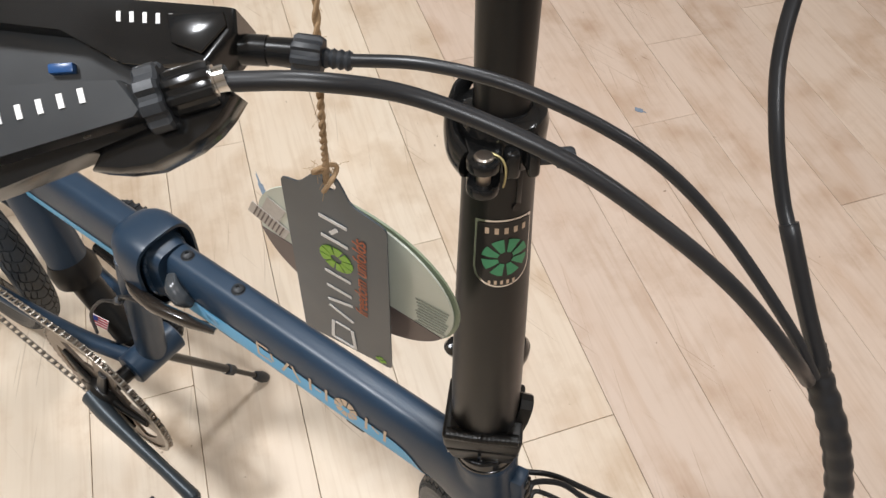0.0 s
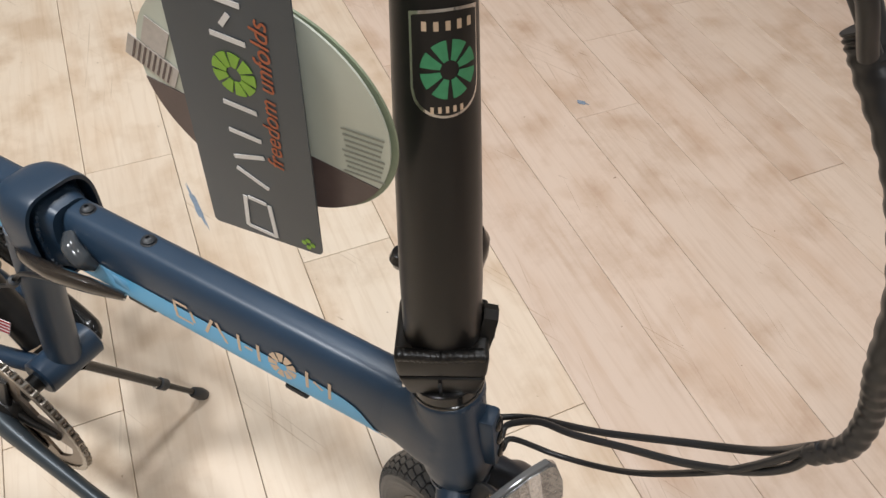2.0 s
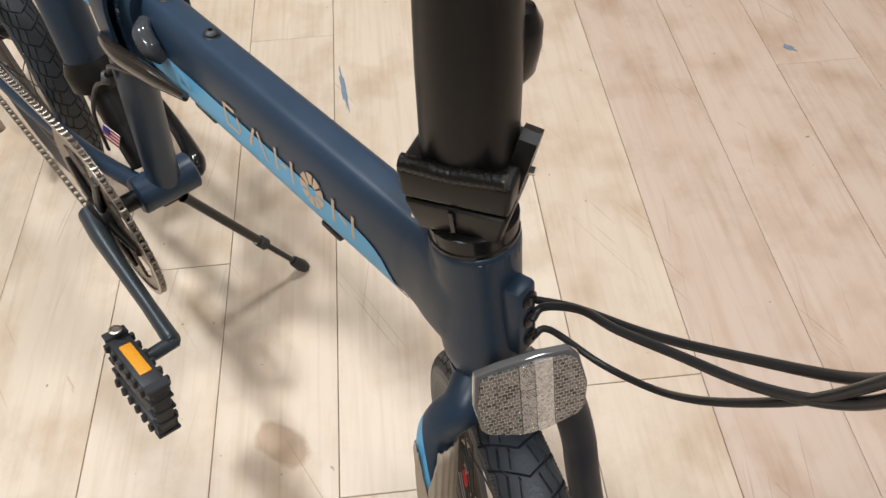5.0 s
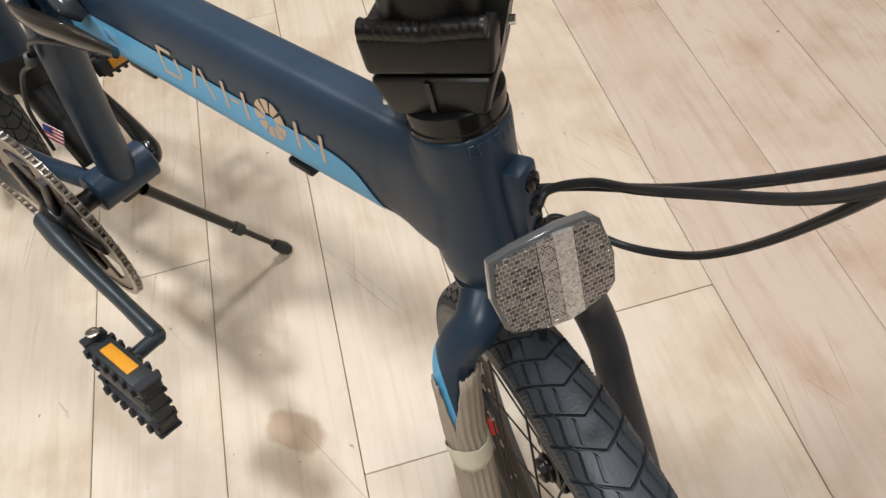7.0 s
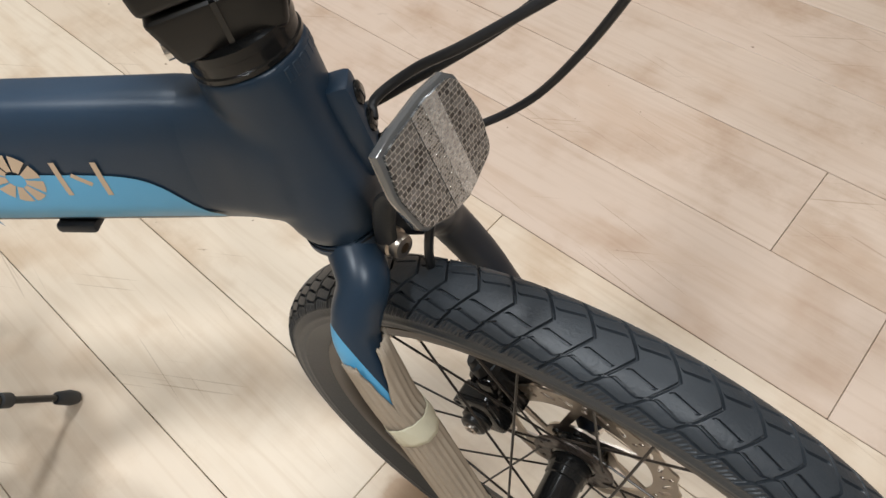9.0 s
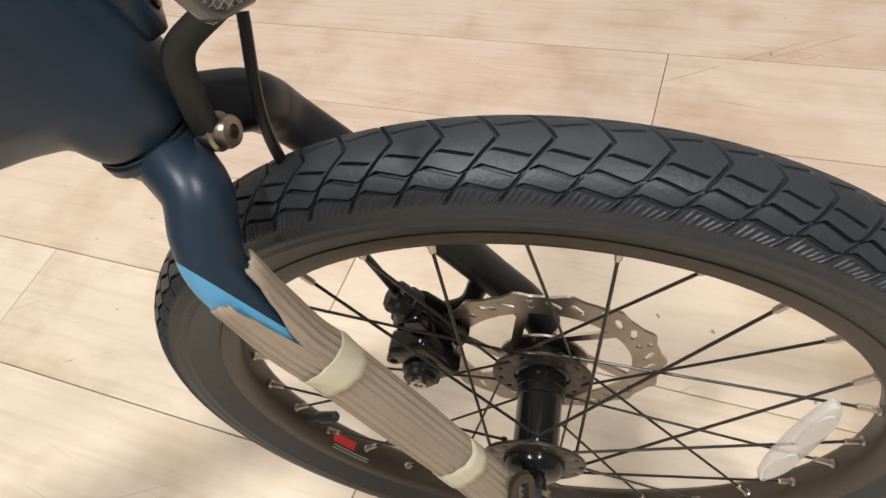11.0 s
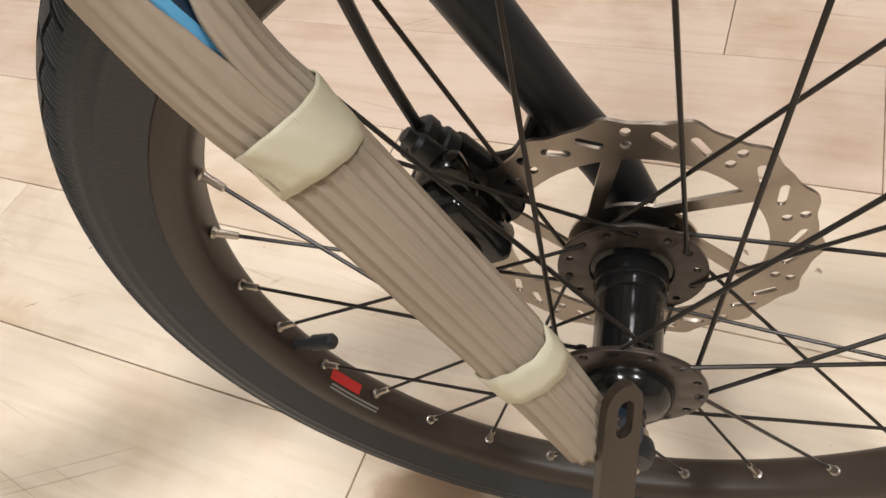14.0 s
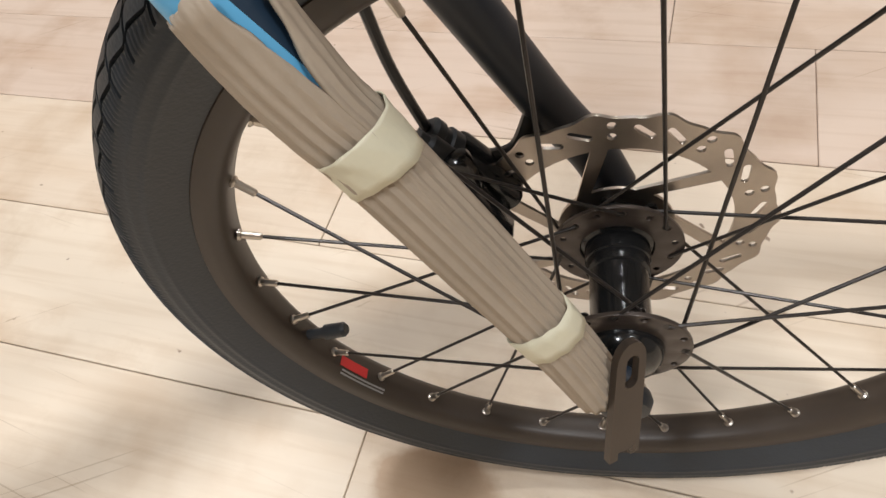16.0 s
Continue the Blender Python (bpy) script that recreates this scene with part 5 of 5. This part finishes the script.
SATIN = material("satin_black_lever", (0.030, 0.032, 0.034), 0.30, grain=0.12, scale=60, coat=0.25)
brk = part("brake_lever", shell([(-0.30, -0.052), (-0.0480, 0.0019), (-0.0374, 0.0021), (-0.0133, 0.0035), (-0.0072, 0.0036), (-0.0059, 0.0021), (-0.0019, -0.0032), (-0.0032, -0.0049), (-0.0374, -0.0152), (-0.30, -0.0900)], -0.004, 0.0045, 0.012, 0.0016, LEVER), SATIN, bike, "satin black brake lever with white marks")
part("lever_blade", shell([(-0.30, -0.0930), (-0.0480, -0.0195), (-0.0374, -0.0161), (-0.0024, -0.0056), (-0.0011, -0.0067), (-0.0174, -0.0135), (-0.0374, -0.0216), (-0.30, -0.115)], -0.009, 0.001, 0.012, 0.0014, LEVER), GLOSS, brk, "glossy black lever blade")
part("lever_belly", shell([(-0.0174, -0.0166), (-0.0107, -0.0171), (-0.0027, -0.0160), (0.0067, -0.0112), (0.0120, -0.0068), (0.0149, -0.0032), (0.0178, 0.0017), (0.0133, 0.0050), (0.0040, 0.0040), (-0.0060, -0.0040), (-0.0150, -0.0120)], -0.014, -0.0015, 0.10, 0.0022, LEVER), GLOSS, brk)
part("lock_ring", fluted((-0.0030, -0.0008, -0.0012), (0.0026, 0.0009, -0.0012), 0.0088, 0.0011, 9, LEVER), PLASTIC, brk, "ribbed black lock ring")
part("cable_adjuster", fluted((0.0020, 0.0008, -0.0005), (0.0132, 0.0042, -0.0005), 0.0058, 0.0008, 8, LEVER), GLOSS, brk)
tip = LEVER @ Vector((0.0128, 0.0042, -0.0005))
cable_way = LEVER.to_3x3() @ Vector((0.95, 0.28, 0))
part("ferrule", lathe([(0, 0), (0.0040, 0), (0.0040, 0.0010), (0.0034, 0.0012), (0.0034, 0.0036), (0, 0.0036)], axes(tip, (0, 0, 1), cable_way), 20), CHROME, brk, "silver ferrule")
for k in range(5):
    part("mark_bar", box(0.0014, 0.0034, 0.0004, LEVER @ pose(-0.0350 + 0.0048 * k, -0.0052 + 0.00125 * k, 0.0046, 0, 0, 14)), WHITE, brk)
pod = part("gear_shifter", shell([(-0.30, 0.055), (-0.0716, 0.0163), (-0.0260, 0.0104), (0.0068, 0.0078), (0.0073, 0.0010), (-0.0003, -0.0080), (-0.0130, -0.0091), (-0.0234, -0.0085), (-0.0415, 0.0013), (-0.30, 0.0300)], -0.020, 0.004, 0.03, 0.0018, POD), GLOSS, bike, "glossy black gear shifter")
part("shifter_base", shell([(-0.30, 0.032), (-0.0553, 0.0060), (-0.0423, 0.0040), (-0.0180, -0.0070), (-0.0180, -0.0180), (-0.0521, -0.0200), (-0.30, -0.020)], -0.020, -0.004, 0.03, 0.0025, POD), SATIN, pod)
# added facet, tilted so the housing mirrors the main lamp as a highlight
part("glint_facet", plate([(-0.0122, 0.0058), (0.0040, 0.0062), (0.0052, 0.0022), (-0.0015, -0.0060), (-0.0100, -0.0030)], 0.0012, POD @ pose(0, 0, 0.0056, -9.5, -3, 0), bevel=0.0004), GLOSS, pod, "glossy black facet tilted to show a lamp glint")
for k in range(5):
    part("mark_bar", box(0.0012, 0.0030, 0.0004, POD @ pose(-0.0258 + 0.0037 * k, 0.0052 - 0.0002 * k, 0.0040)), WHITE, pod)
part("shift_button", box(0.0075, 0.0030, 0.0030, POD @ pose(-0.0455, -0.0078, -0.0030, 0, 0, 4), 0.0006), material("blue_button", (0.02, 0.07, 0.20), 0.3), pod, "blue release button")
for k in range(2):
    part("shifter_screw", lathe([(0, 0), (0.0022, 0), (0.0022, 0.0012), (0, 0.0014)], POD @ pose(-0.0300 - 0.0030 * k, -0.0030 + 0.0030 * k, -0.0040), 12), STEEL, pod)
part("adjuster_neck", sweep([POD @ Vector(p) for p in ((0.0060, -0.0012, -0.006), (0.0090, -0.0013, -0.006), (0.0138, -0.0016, -0.006), (0.0139, -0.0016, -0.006), (0.0222, -0.0024, -0.006))], [0.0046, 0.0046, 0.0046, 0.0041, 0.0045], 24), GLOSS, pod)
part("barrel_adjuster", fluted((0.0216, -0.0024, -0.006), (0.0302, -0.0036, -0.006), 0.0062, 0.0008, 8, POD), PLASTIC, pod, "ribbed barrel adjuster")
boot = [(0.0300 + 0.0011 * k, -0.0036 - 0.00014 * k, -0.006) for k in range(9)]
part("cable_boot", sweep([POD @ Vector(p) for p in boot], [0.0031 if k % 2 else 0.0025 for k in range(9)], 20), PLASTIC, pod, "ribbed rubber cable boot")
shift_start = POD @ Vector((0.0370, -0.0044, -0.006))

# ---- cables ----
brake_c = [tip, (-0.1925, -0.0245, 1.0262), (-0.1745, -0.0050, 1.0182), (-0.1400, 0.0110, 1.0082), (-0.1100, 0.0220, 0.9930), (-0.0850, 0.0305, 0.9762), (-0.0610, 0.0395, 0.9525), (-0.0500, 0.0530, 0.9290)]
shift_c = [shift_start, (-0.1890, 0.0140, 1.0090), (-0.1619, 0.0262, 1.0073), (-0.1297, 0.0423, 0.9932), (-0.1005, 0.0520, 0.9724), (-0.0650, 0.0545, 0.9455), (-0.0486, 0.0568, 0.9278)]
left_c = [(-0.1406, 0.1343, 1.0922), (-0.1252, 0.1075, 1.0331), (-0.1166, 0.0936, 1.0077), (-0.1045, 0.0822, 0.9904), (-0.0906, 0.0751, 0.9730), (-0.0799, 0.0694, 0.9637), (-0.0628, 0.0651, 0.9439), (-0.0464, 0.0628, 0.9244)]
part("brake_housing", sweep(smooth_path(brake_c), 0.0025, 14), CABLE, bike, "black brake cable housing")
part("shift_housing", sweep(smooth_path(shift_c), 0.0020, 14), CABLE, bike, "black shift cable housing")
part("brake_housing", sweep(smooth_path(left_c), 0.0024, 14), CABLE, bike, "black brake cable housing")
part("cable_band", sweep(smooth_path([(-0.0850, 0.0720, 0.9685), (-0.0799, 0.0694, 0.9637), (-0.0628, 0.0651, 0.9439), (-0.0490, 0.0630, 0.9280)]), 0.0031, 14), CABLE, bike)
wrap_p = smooth_path([(-0.0545, 0.0660, 0.9290), (-0.0478, 0.0645, 0.9216), (-0.0264, 0.0601, 0.8986), (-0.0058, 0.0570, 0.8652), (0.0113, 0.0640, 0.8180), (0.0225, 0.0690, 0.7900), (0.0281, 0.0697, 0.7621), (0.0224, 0.0724, 0.7381)], 14)
part("spiral_wrap", sweep(wrap_p, [0.0048 + 0.0005 * (k % 4 < 2) for k in range(len(wrap_p))], 16), CABLE, bike, "black spiral cable wrap")
exits = [BLOCK @ Vector((0.008, 0.001, 0.016 - 0.0155 * k)) for k in range(3)]
part("brake_housing", sweep(smooth_path([(-0.1270, 0.0816, 0.5671), (-0.1044, 0.0925, 0.5760), (-0.0610, 0.0938, 0.6087), (-0.0195, 0.0951, 0.6487), (0.0134, 0.0888, 0.6955), (0.0220, 0.0725, 0.7465)]), 0.0024, 14), CABLE, bike, "black cable running past the head tube")
part("shift_housing", sweep(smooth_path([exits[1], (-0.1146, 0.0752, 0.5824), (-0.0975, 0.0848, 0.5924), (-0.0733, 0.0822, 0.6095), (-0.0421, 0.0825, 0.6317), (-0.0120, 0.0812, 0.6560), (0.0110, 0.0775, 0.6880), (0.0215, 0.0730, 0.7200), (0.0218, 0.0705, 0.7496)]), 0.0024, 14), CABLE, bike, "black cable entering the head tube")
part("brake_housing", sweep(smooth_path([exits[2], (-0.1090, 0.0776, 0.5610), (-0.0778, 0.0902, 0.5512), (-0.0480, 0.0925, 0.5690), (-0.0270, 0.0885, 0.6000), (-0.0080, 0.0840, 0.6400), (0.0090, 0.0773, 0.6893), (0.0218, 0.0705, 0.7496)]), 0.0021, 14), CABLE, bike, "black front brake cable")

# ---- paper tags on twine ----
SLATE = material("slate_card", (0.054, 0.066, 0.078), 0.40, grain=0.06, scale=40, coat=0.2)
PALE = material("pale_green_card", (0.50, 0.53, 0.45), 0.35, grain=0.05, scale=30, coat=0.3)
BROWN = material("brown_print", (0.085, 0.060, 0.055), 0.35, grain=0.3, scale=80)
OLIVE = material("olive_edge", (0.24, 0.28, 0.19), 0.5)
ORANGE = material("orange_print", (0.42, 0.12, 0.05), 0.5)
LIMEP = material("lime_print", (0.24, 0.44, 0.05), 0.5, grain=0.2, scale=200)


def round_corners(pts2, r=0.003, n=4):
    out_ = []
    m = len(pts2)
    for i in range(m):
        p, a, b = Vector(pts2[i]), Vector(pts2[i - 1]), Vector(pts2[(i + 1) % m])
        da, db = (a - p).normalized() * r, (b - p).normalized() * r
        for k in range(n + 1):
            t = k / n
            q = (p + da) * (1 - t) ** 2 + p * (2 * t * (1 - t)) + (p + db) * t ** 2
            out_.append((q.x, q.y))
    return out_


def add_tags():
    # slate card: local x to the right as seen, y up, facing the aisle
    T = axes((-0.246, 0.0107, 0.756), (0.986, 0.166, 0), (0.166, -0.986, 0.0))
    card = [(-0.0225, 0.1480), (-0.0120, 0.1502), (0.0010, 0.1668), (0.0100, 0.1672), (0.0165, 0.1525), (0.0345, 0.1480), (0.0337, 0.0035), (-0.0312, -0.0042)]
    tag = thing("hang_tag", "slate grey die-cut paper hang tag on jute twine", "tag")
    part("card", plate(round_corners(card, 0.0035), 0.0009, T, [circle2(0.0036, 16, 0.0058, 0.1605)]), SLATE, tag)
    # white mark of plain bars running up the card, with a wedge ring
    UP = T @ pose(-0.0008, 0, 0.0009, 0, 0, 87.5)
    for u, v, lu, lv_, turn in ((0.0045, 0, 0.0022, 0.0160, 0), (0.0270, 0, 0.0022, 0.0100, 0), (0.0155, 0.0075, 0.0230, 0.0022, -4), (0.0155, -0.0075, 0.0230, 0.0022, 4), (0.0425, 0, 0.0022, 0.0175, -22), (0.0560, 0, 0.0022, 0.0175, 22), (0.0690, 0, 0.0022, 0.0160, 0), (0.0845, 0, 0.0022, 0.0160, 0), (0.1175, 0, 0.0022, 0.0155, 0), (0.1335, 0, 0.0022, 0.0155, 0), (0.1255, 0, 0.0070, 0.0022, -35)):
        part("mark_bar", box(lu, lv_, 0.0004, UP @ pose(u, v, 0, 0, 0, turn)), WHITE, tag)
    for k in range(9):
        a0, a1 = 2 * math.pi * (k + 0.1) / 9, 2 * math.pi * (k + 0.9) / 9
        w = [(0.0035 * math.cos(a0), 0.0035 * math.sin(a0))] + [(0.0100 * math.cos(t), 0.0100 * math.sin(t)) for t in np.linspace(a0, a1, 5)] + [(0.0035 * math.cos(a1), 0.0035 * math.sin(a1))]
        part("mark_wedge", plate(w, 0.0004, UP @ pose(0.1010, 0, 0, 0, 0, 12)), LIMEP, tag)
    txt = bpy.data.curves.new("slogan", "FONT")
    txt.body, txt.size, txt.extrude, txt.shear = "freedom unfolds", 0.0112, 0.0001, 0.2
    sl = new("slogan", txt)
    sl.parent = tag
    txt.materials.append(ORANGE)
    sl.matrix_basis = UP @ pose(0.0560, -0.0180, 0.0)
    for k in range(4):
        a = math.pi / 2 * k
        part("mark_wedge", plate(circle2(0.0014, 8, 0.0024 * math.cos(a), 0.0024 * math.sin(a)), 0.0004, T @ pose(0.0265, 0.0090, 0.0008)), LIMEP, tag)
    # oval leaflet behind it
    O = axes((-0.2450, 0.0225, 0.8320), (0.986, 0.166, 0), (0.166, -0.986, 0.0))
    leaf = thing("oval_leaflet", "pale green oval leaflet with a dark photo band", "tag")
    A_, B_ = 0.0625, 0.0550
    oval = [(A_ * math.cos(t), B_ * math.sin(t)) for t in np.linspace(0, 2 * math.pi, 64, endpoint=False)]
    part("back_page", plate(oval, 0.0012, O @ pose(0.002, -0.0015, -0.0030)), OLIVE, leaf)
    part("page", plate(oval, 0.0010, O), PALE, leaf)
    band = [(A_ * math.cos(t), B_ * math.sin(t)) for t in np.linspace(radians(187), radians(336), 36)]
    part("photo_band", plate(band, 0.0004, O @ pose(0, 0, 0.0008)), BROWN, leaf, "dark brown photo band")
    part("photo_block", box(0.026, 0.013, 0.0004, O @ pose(-0.055, 0.004, 0.0011, 0, 0, -26), 0.0), material("photo_light", (0.42, 0.38, 0.34), 0.4, grain=0.2, scale=300), leaf)
    for k in range(8):
        part("photo_stripe", box(0.0010, 0.0115, 0.0005, O @ pose(-0.055, 0.004, 0.0013, 0, 0, -26) @ pose(-0.009 + 0.0026 * k, 0, 0)), BROWN, leaf)
    part("photo_block", box(0.012, 0.016, 0.0004, O @ pose(-0.049, 0.018, 0.0010, 0, 0, -26)), bpy.data.materials["photo_light"], leaf)
    for k in range(9):
        part("text_bar", box(0.020 - 0.0012 * (k % 4), 0.0009, 0.0003, O @ pose(0.050, 0.006 - 0.0030 * k, 0.0009, 0, 0, 2)), material("grey_text", (0.28, 0.29, 0.24), 0.6) if k == 0 else bpy.data.materials["grey_text"], leaf)
    # twine: two twisted strands and a knot
    tw = thing("twine", "brown jute twine holding the paper tags", "twine")
    base = smooth_path([(-0.2405, 0.0105, 0.9170), (-0.2400, 0.0110, 0.9290), (-0.2405, 0.0130, 0.9550), (-0.2430, 0.0190, 0.9960), (-0.2480, 0.0320, 1.0620), (-0.2530, 0.0540, 1.1420)], 30)
    for ph in (0, math.pi):
        fr_ = frames_along(base)
        st = [p + u * (0.0007 * math.cos(0.75 * i + ph)) + v * (0.0007 * math.sin(0.75 * i + ph)) for i, (p, d_, u, v) in enumerate(fr_)]
        part("strand", sweep(st, 0.0009, 8), TWINE, tw)
    kn = [Vector((-0.2402 + 0.0034 * math.cos(t), 0.0105 + 0.0042 * math.sin(2 * t), 0.9225 + 0.0060 * math.sin(t))) for t in np.linspace(0, 2 * math.pi, 40)]
    part("knot", sweep(kn, 0.0011, 8, cap=False), TWINE, tw)
    rnd = random.Random(4)
    fz = bmesh.new()
    for k in range(70):
        p = Vector(base[rnd.randrange(len(base))]) if k > 25 else Vector(kn[rnd.randrange(40)])
        d_ = Vector((rnd.uniform(-1, 1), rnd.uniform(-1, 1), rnd.uniform(-1, 1))).normalized() * rnd.uniform(0.002, 0.006)
        sweep([p, p + d_ * 0.5 + Vector((0, 0, 0.0008)), p + d_], 0.00012, 4, fz)
    tagged(part("fibres", fz, TWINE, tw), kind="stuff")


add_tags()

# ---- cardboard sleeve taped round the right fork blade ----
def add_sleeve():
    sl = thing("cardboard_sleeve", "brown corrugated cardboard sleeve taped round the fork blade", "cardboard")
    path = smooth_path([(-0.1235, 0.0035, 0.4770), (-0.1175, -0.0020, 0.4580), (-0.1075, -0.0105, 0.4350), (-0.0958, -0.0172, 0.4120), (-0.0580, -0.0430, 0.3300), (-0.0415, -0.0540, 0.2860)], 16)
    fr_ = frames_along(path)
    n = len(fr_)
    gap_dir = Vector((0.30, -0.62, 0.55))
    rnd = random.Random(8)
    for side in (-1, 1):
        bm, rows_ = bmesh.new(), []
        m = 44
        first = 7 if side > 0 else 6
        for i, (p, d_, u, v) in enumerate(fr_):
            if i < first:
                continue
            t = i / (n - 1)
            g = (gap_dir - d_ * gap_dir.dot(d_)).normalized()
            h = d_.cross(g)
            open_ = float(np.interp(t, [0, 0.14, 0.29, 0.38, 1], [0.55, 0.40, 0.12, 0.03, 0.02]))
            flare = float(np.interp(t, [0, 0.25, 0.45, 1], [0.0012, 0.0006, 0.0, 0.0]))
            r0 = float(np.interp(t, [0, 0.3, 0.4, 0.7, 0.76, 1], [0.0146, 0.0138, 0.0131, 0.0125, 0.0121, 0.0115]))
            ring = []
            for k in range(m + 1):
                f = k / m
                a = open_ + (math.pi - open_) * f
                r = r0 + flare * (1 - f) + (0.0002 + 0.0003 * min(1.0, 2.2 * t)) * math.cos(a * 18 + 0.6 * side + 1.3 * math.sin(2.1 * a)) + 0.0007 * math.sin(5 * t + 3 * a)
                q = p + g * (r * math.cos(a)) + h * (r * math.sin(a) * side)
                if i == first:
                    q = q - d_ * (0.0016 * math.sin(7 * f + side) + 0.0009 * rnd.uniform(-1, 1)) - d_ * (0.010 * (1 - f) if side < 0 else 0.003 * (1 - f))
                ring.append(bm.verts.new(q))
            rows_.append(ring)
        for a, b in zip(rows_, rows_[1:]):
            for k in range(m):
                bm.faces.new((a[k], a[k + 1], b[k + 1], b[k]))
        ob = part("cardboard_flap", bm, CARD, sl)
        mod = ob.modifiers.new("thickness", "SOLIDIFY")
        mod.thickness, mod.offset = 0.0016, -1.0
    for t0, t1 in ((0.520, 0.600), (0.775, 0.822)):
        bm, rows_ = bmesh.new(), []
        for i in range(int(t0 * (n - 1)), int(t1 * (n - 1)) + 1):
            p, d_, u, v = fr_[i]
            t = i / (n - 1)
            r0 = float(np.interp(t, [0, 0.3, 0.4, 0.7, 0.76, 1], [0.0146, 0.0138, 0.0131, 0.0125, 0.0121, 0.0115])) + 0.0012
            rows_.append([bm.verts.new(p + u * ((r0 + 0.0004 * math.sin(3 * a + 40 * t) + 0.0003 * math.cos(11 * a + 90 * t)) * math.cos(a)) + v * ((r0 + 0.0004 * math.sin(3 * a + 40 * t) + 0.0003 * math.cos(11 * a + 90 * t)) * math.sin(a)) + d_ * 0.0012 * math.sin(2 * a + 1)) for a in np.linspace(0, 2 * math.pi, 48, endpoint=False)])
        for a, b in zip(rows_, rows_[1:]):
            for k in range(48):
                bm.faces.new((a[k], a[(k + 1) % 48], b[(k + 1) % 48], b[k]))
        ob = part("masking_tape", bm, TAPE, sl, "cream masking tape")
        mod = ob.modifiers.new("thickness", "SOLIDIFY")
        mod.thickness = 0.0003


add_sleeve()

# ---- marks on the floor ----
SMEAR = material("blue_grey_smear", (0.16, 0.20, 0.25), 0.7, grain=0.4, scale=120)


def smear(x, y, length, width, turn, seed):
    rnd = random.Random(seed)
    pts2 = []
    for k in range(22):
        a = 2 * math.pi * k / 22
        f = rnd.uniform(0.55, 1.0)
        pts2.append((length / 2 * math.cos(a) * f, width / 2 * math.sin(a) * f))
    part("paint_smear", plate(pts2, 0.0003, BOARDS @ pose(x, y, FLOOR_Z + 0.0004, 0, 0, turn)), SMEAR, floor, "blue grey paint smear on the boards")


# ---- planks, each its own board ----
EDGES = [-3.02, -2.85, -2.68, -2.51, -2.34, -2.17, -2.0, -1.83, -1.66, -1.49, -1.32, -1.147, -0.974, -0.801, -0.628, -0.447, -0.2744, -0.1044, 0.0664, 0.238, 0.4111, 0.5854, 0.7600, 0.9323, 1.100, 1.26, 1.43, 1.60, 1.77, 1.94, 2.11, 2.28, 2.45, 2.62, 2.79, 2.96, 3.05]
JOINTS = {15: -0.500, 17: -0.1164, 19: -0.2345, 20: -1.180, 21: 0.0850, 22: -0.851, 23: 0.189, 24: -0.515, 14: 0.35, 16: -1.05, 18: 0.72}
rnd = random.Random(21)
for i, (y0, y1) in enumerate(zip(EDGES, EDGES[1:])):
    start = JOINTS.get(i, rnd.uniform(-1.2, 0.2))
    length = rnd.uniform(1.25, 1.6)
    cuts = [start]
    while cuts[-1] < 3.0:
        cuts.append(min(3.02, cuts[-1] + rnd.uniform(1.2, 1.6)))
    while cuts[0] > -3.0:
        cuts.insert(0, max(-3.02, cuts[0] - rnd.uniform(1.2, 1.6)))
    for x0, x1 in zip(cuts, cuts[1:]):
        lx, ly = x1 - x0 - 0.0008, y1 - y0 - 0.0010
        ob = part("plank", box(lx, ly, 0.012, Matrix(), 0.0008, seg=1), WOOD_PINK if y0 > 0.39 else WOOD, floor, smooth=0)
        ob.matrix_parent_inverse = Matrix()
        ob.matrix_basis = BOARDS @ pose((x0 + x1) / 2, (y0 + y1) / 2, FLOOR_Z - 0.006 + rnd.uniform(-0.0003, 0.0003))
smear(-0.886, -0.086, 0.16, 0.012, 7, 1)
smear(-0.897, 0.804, 0.035, 0.016, 40, 2)
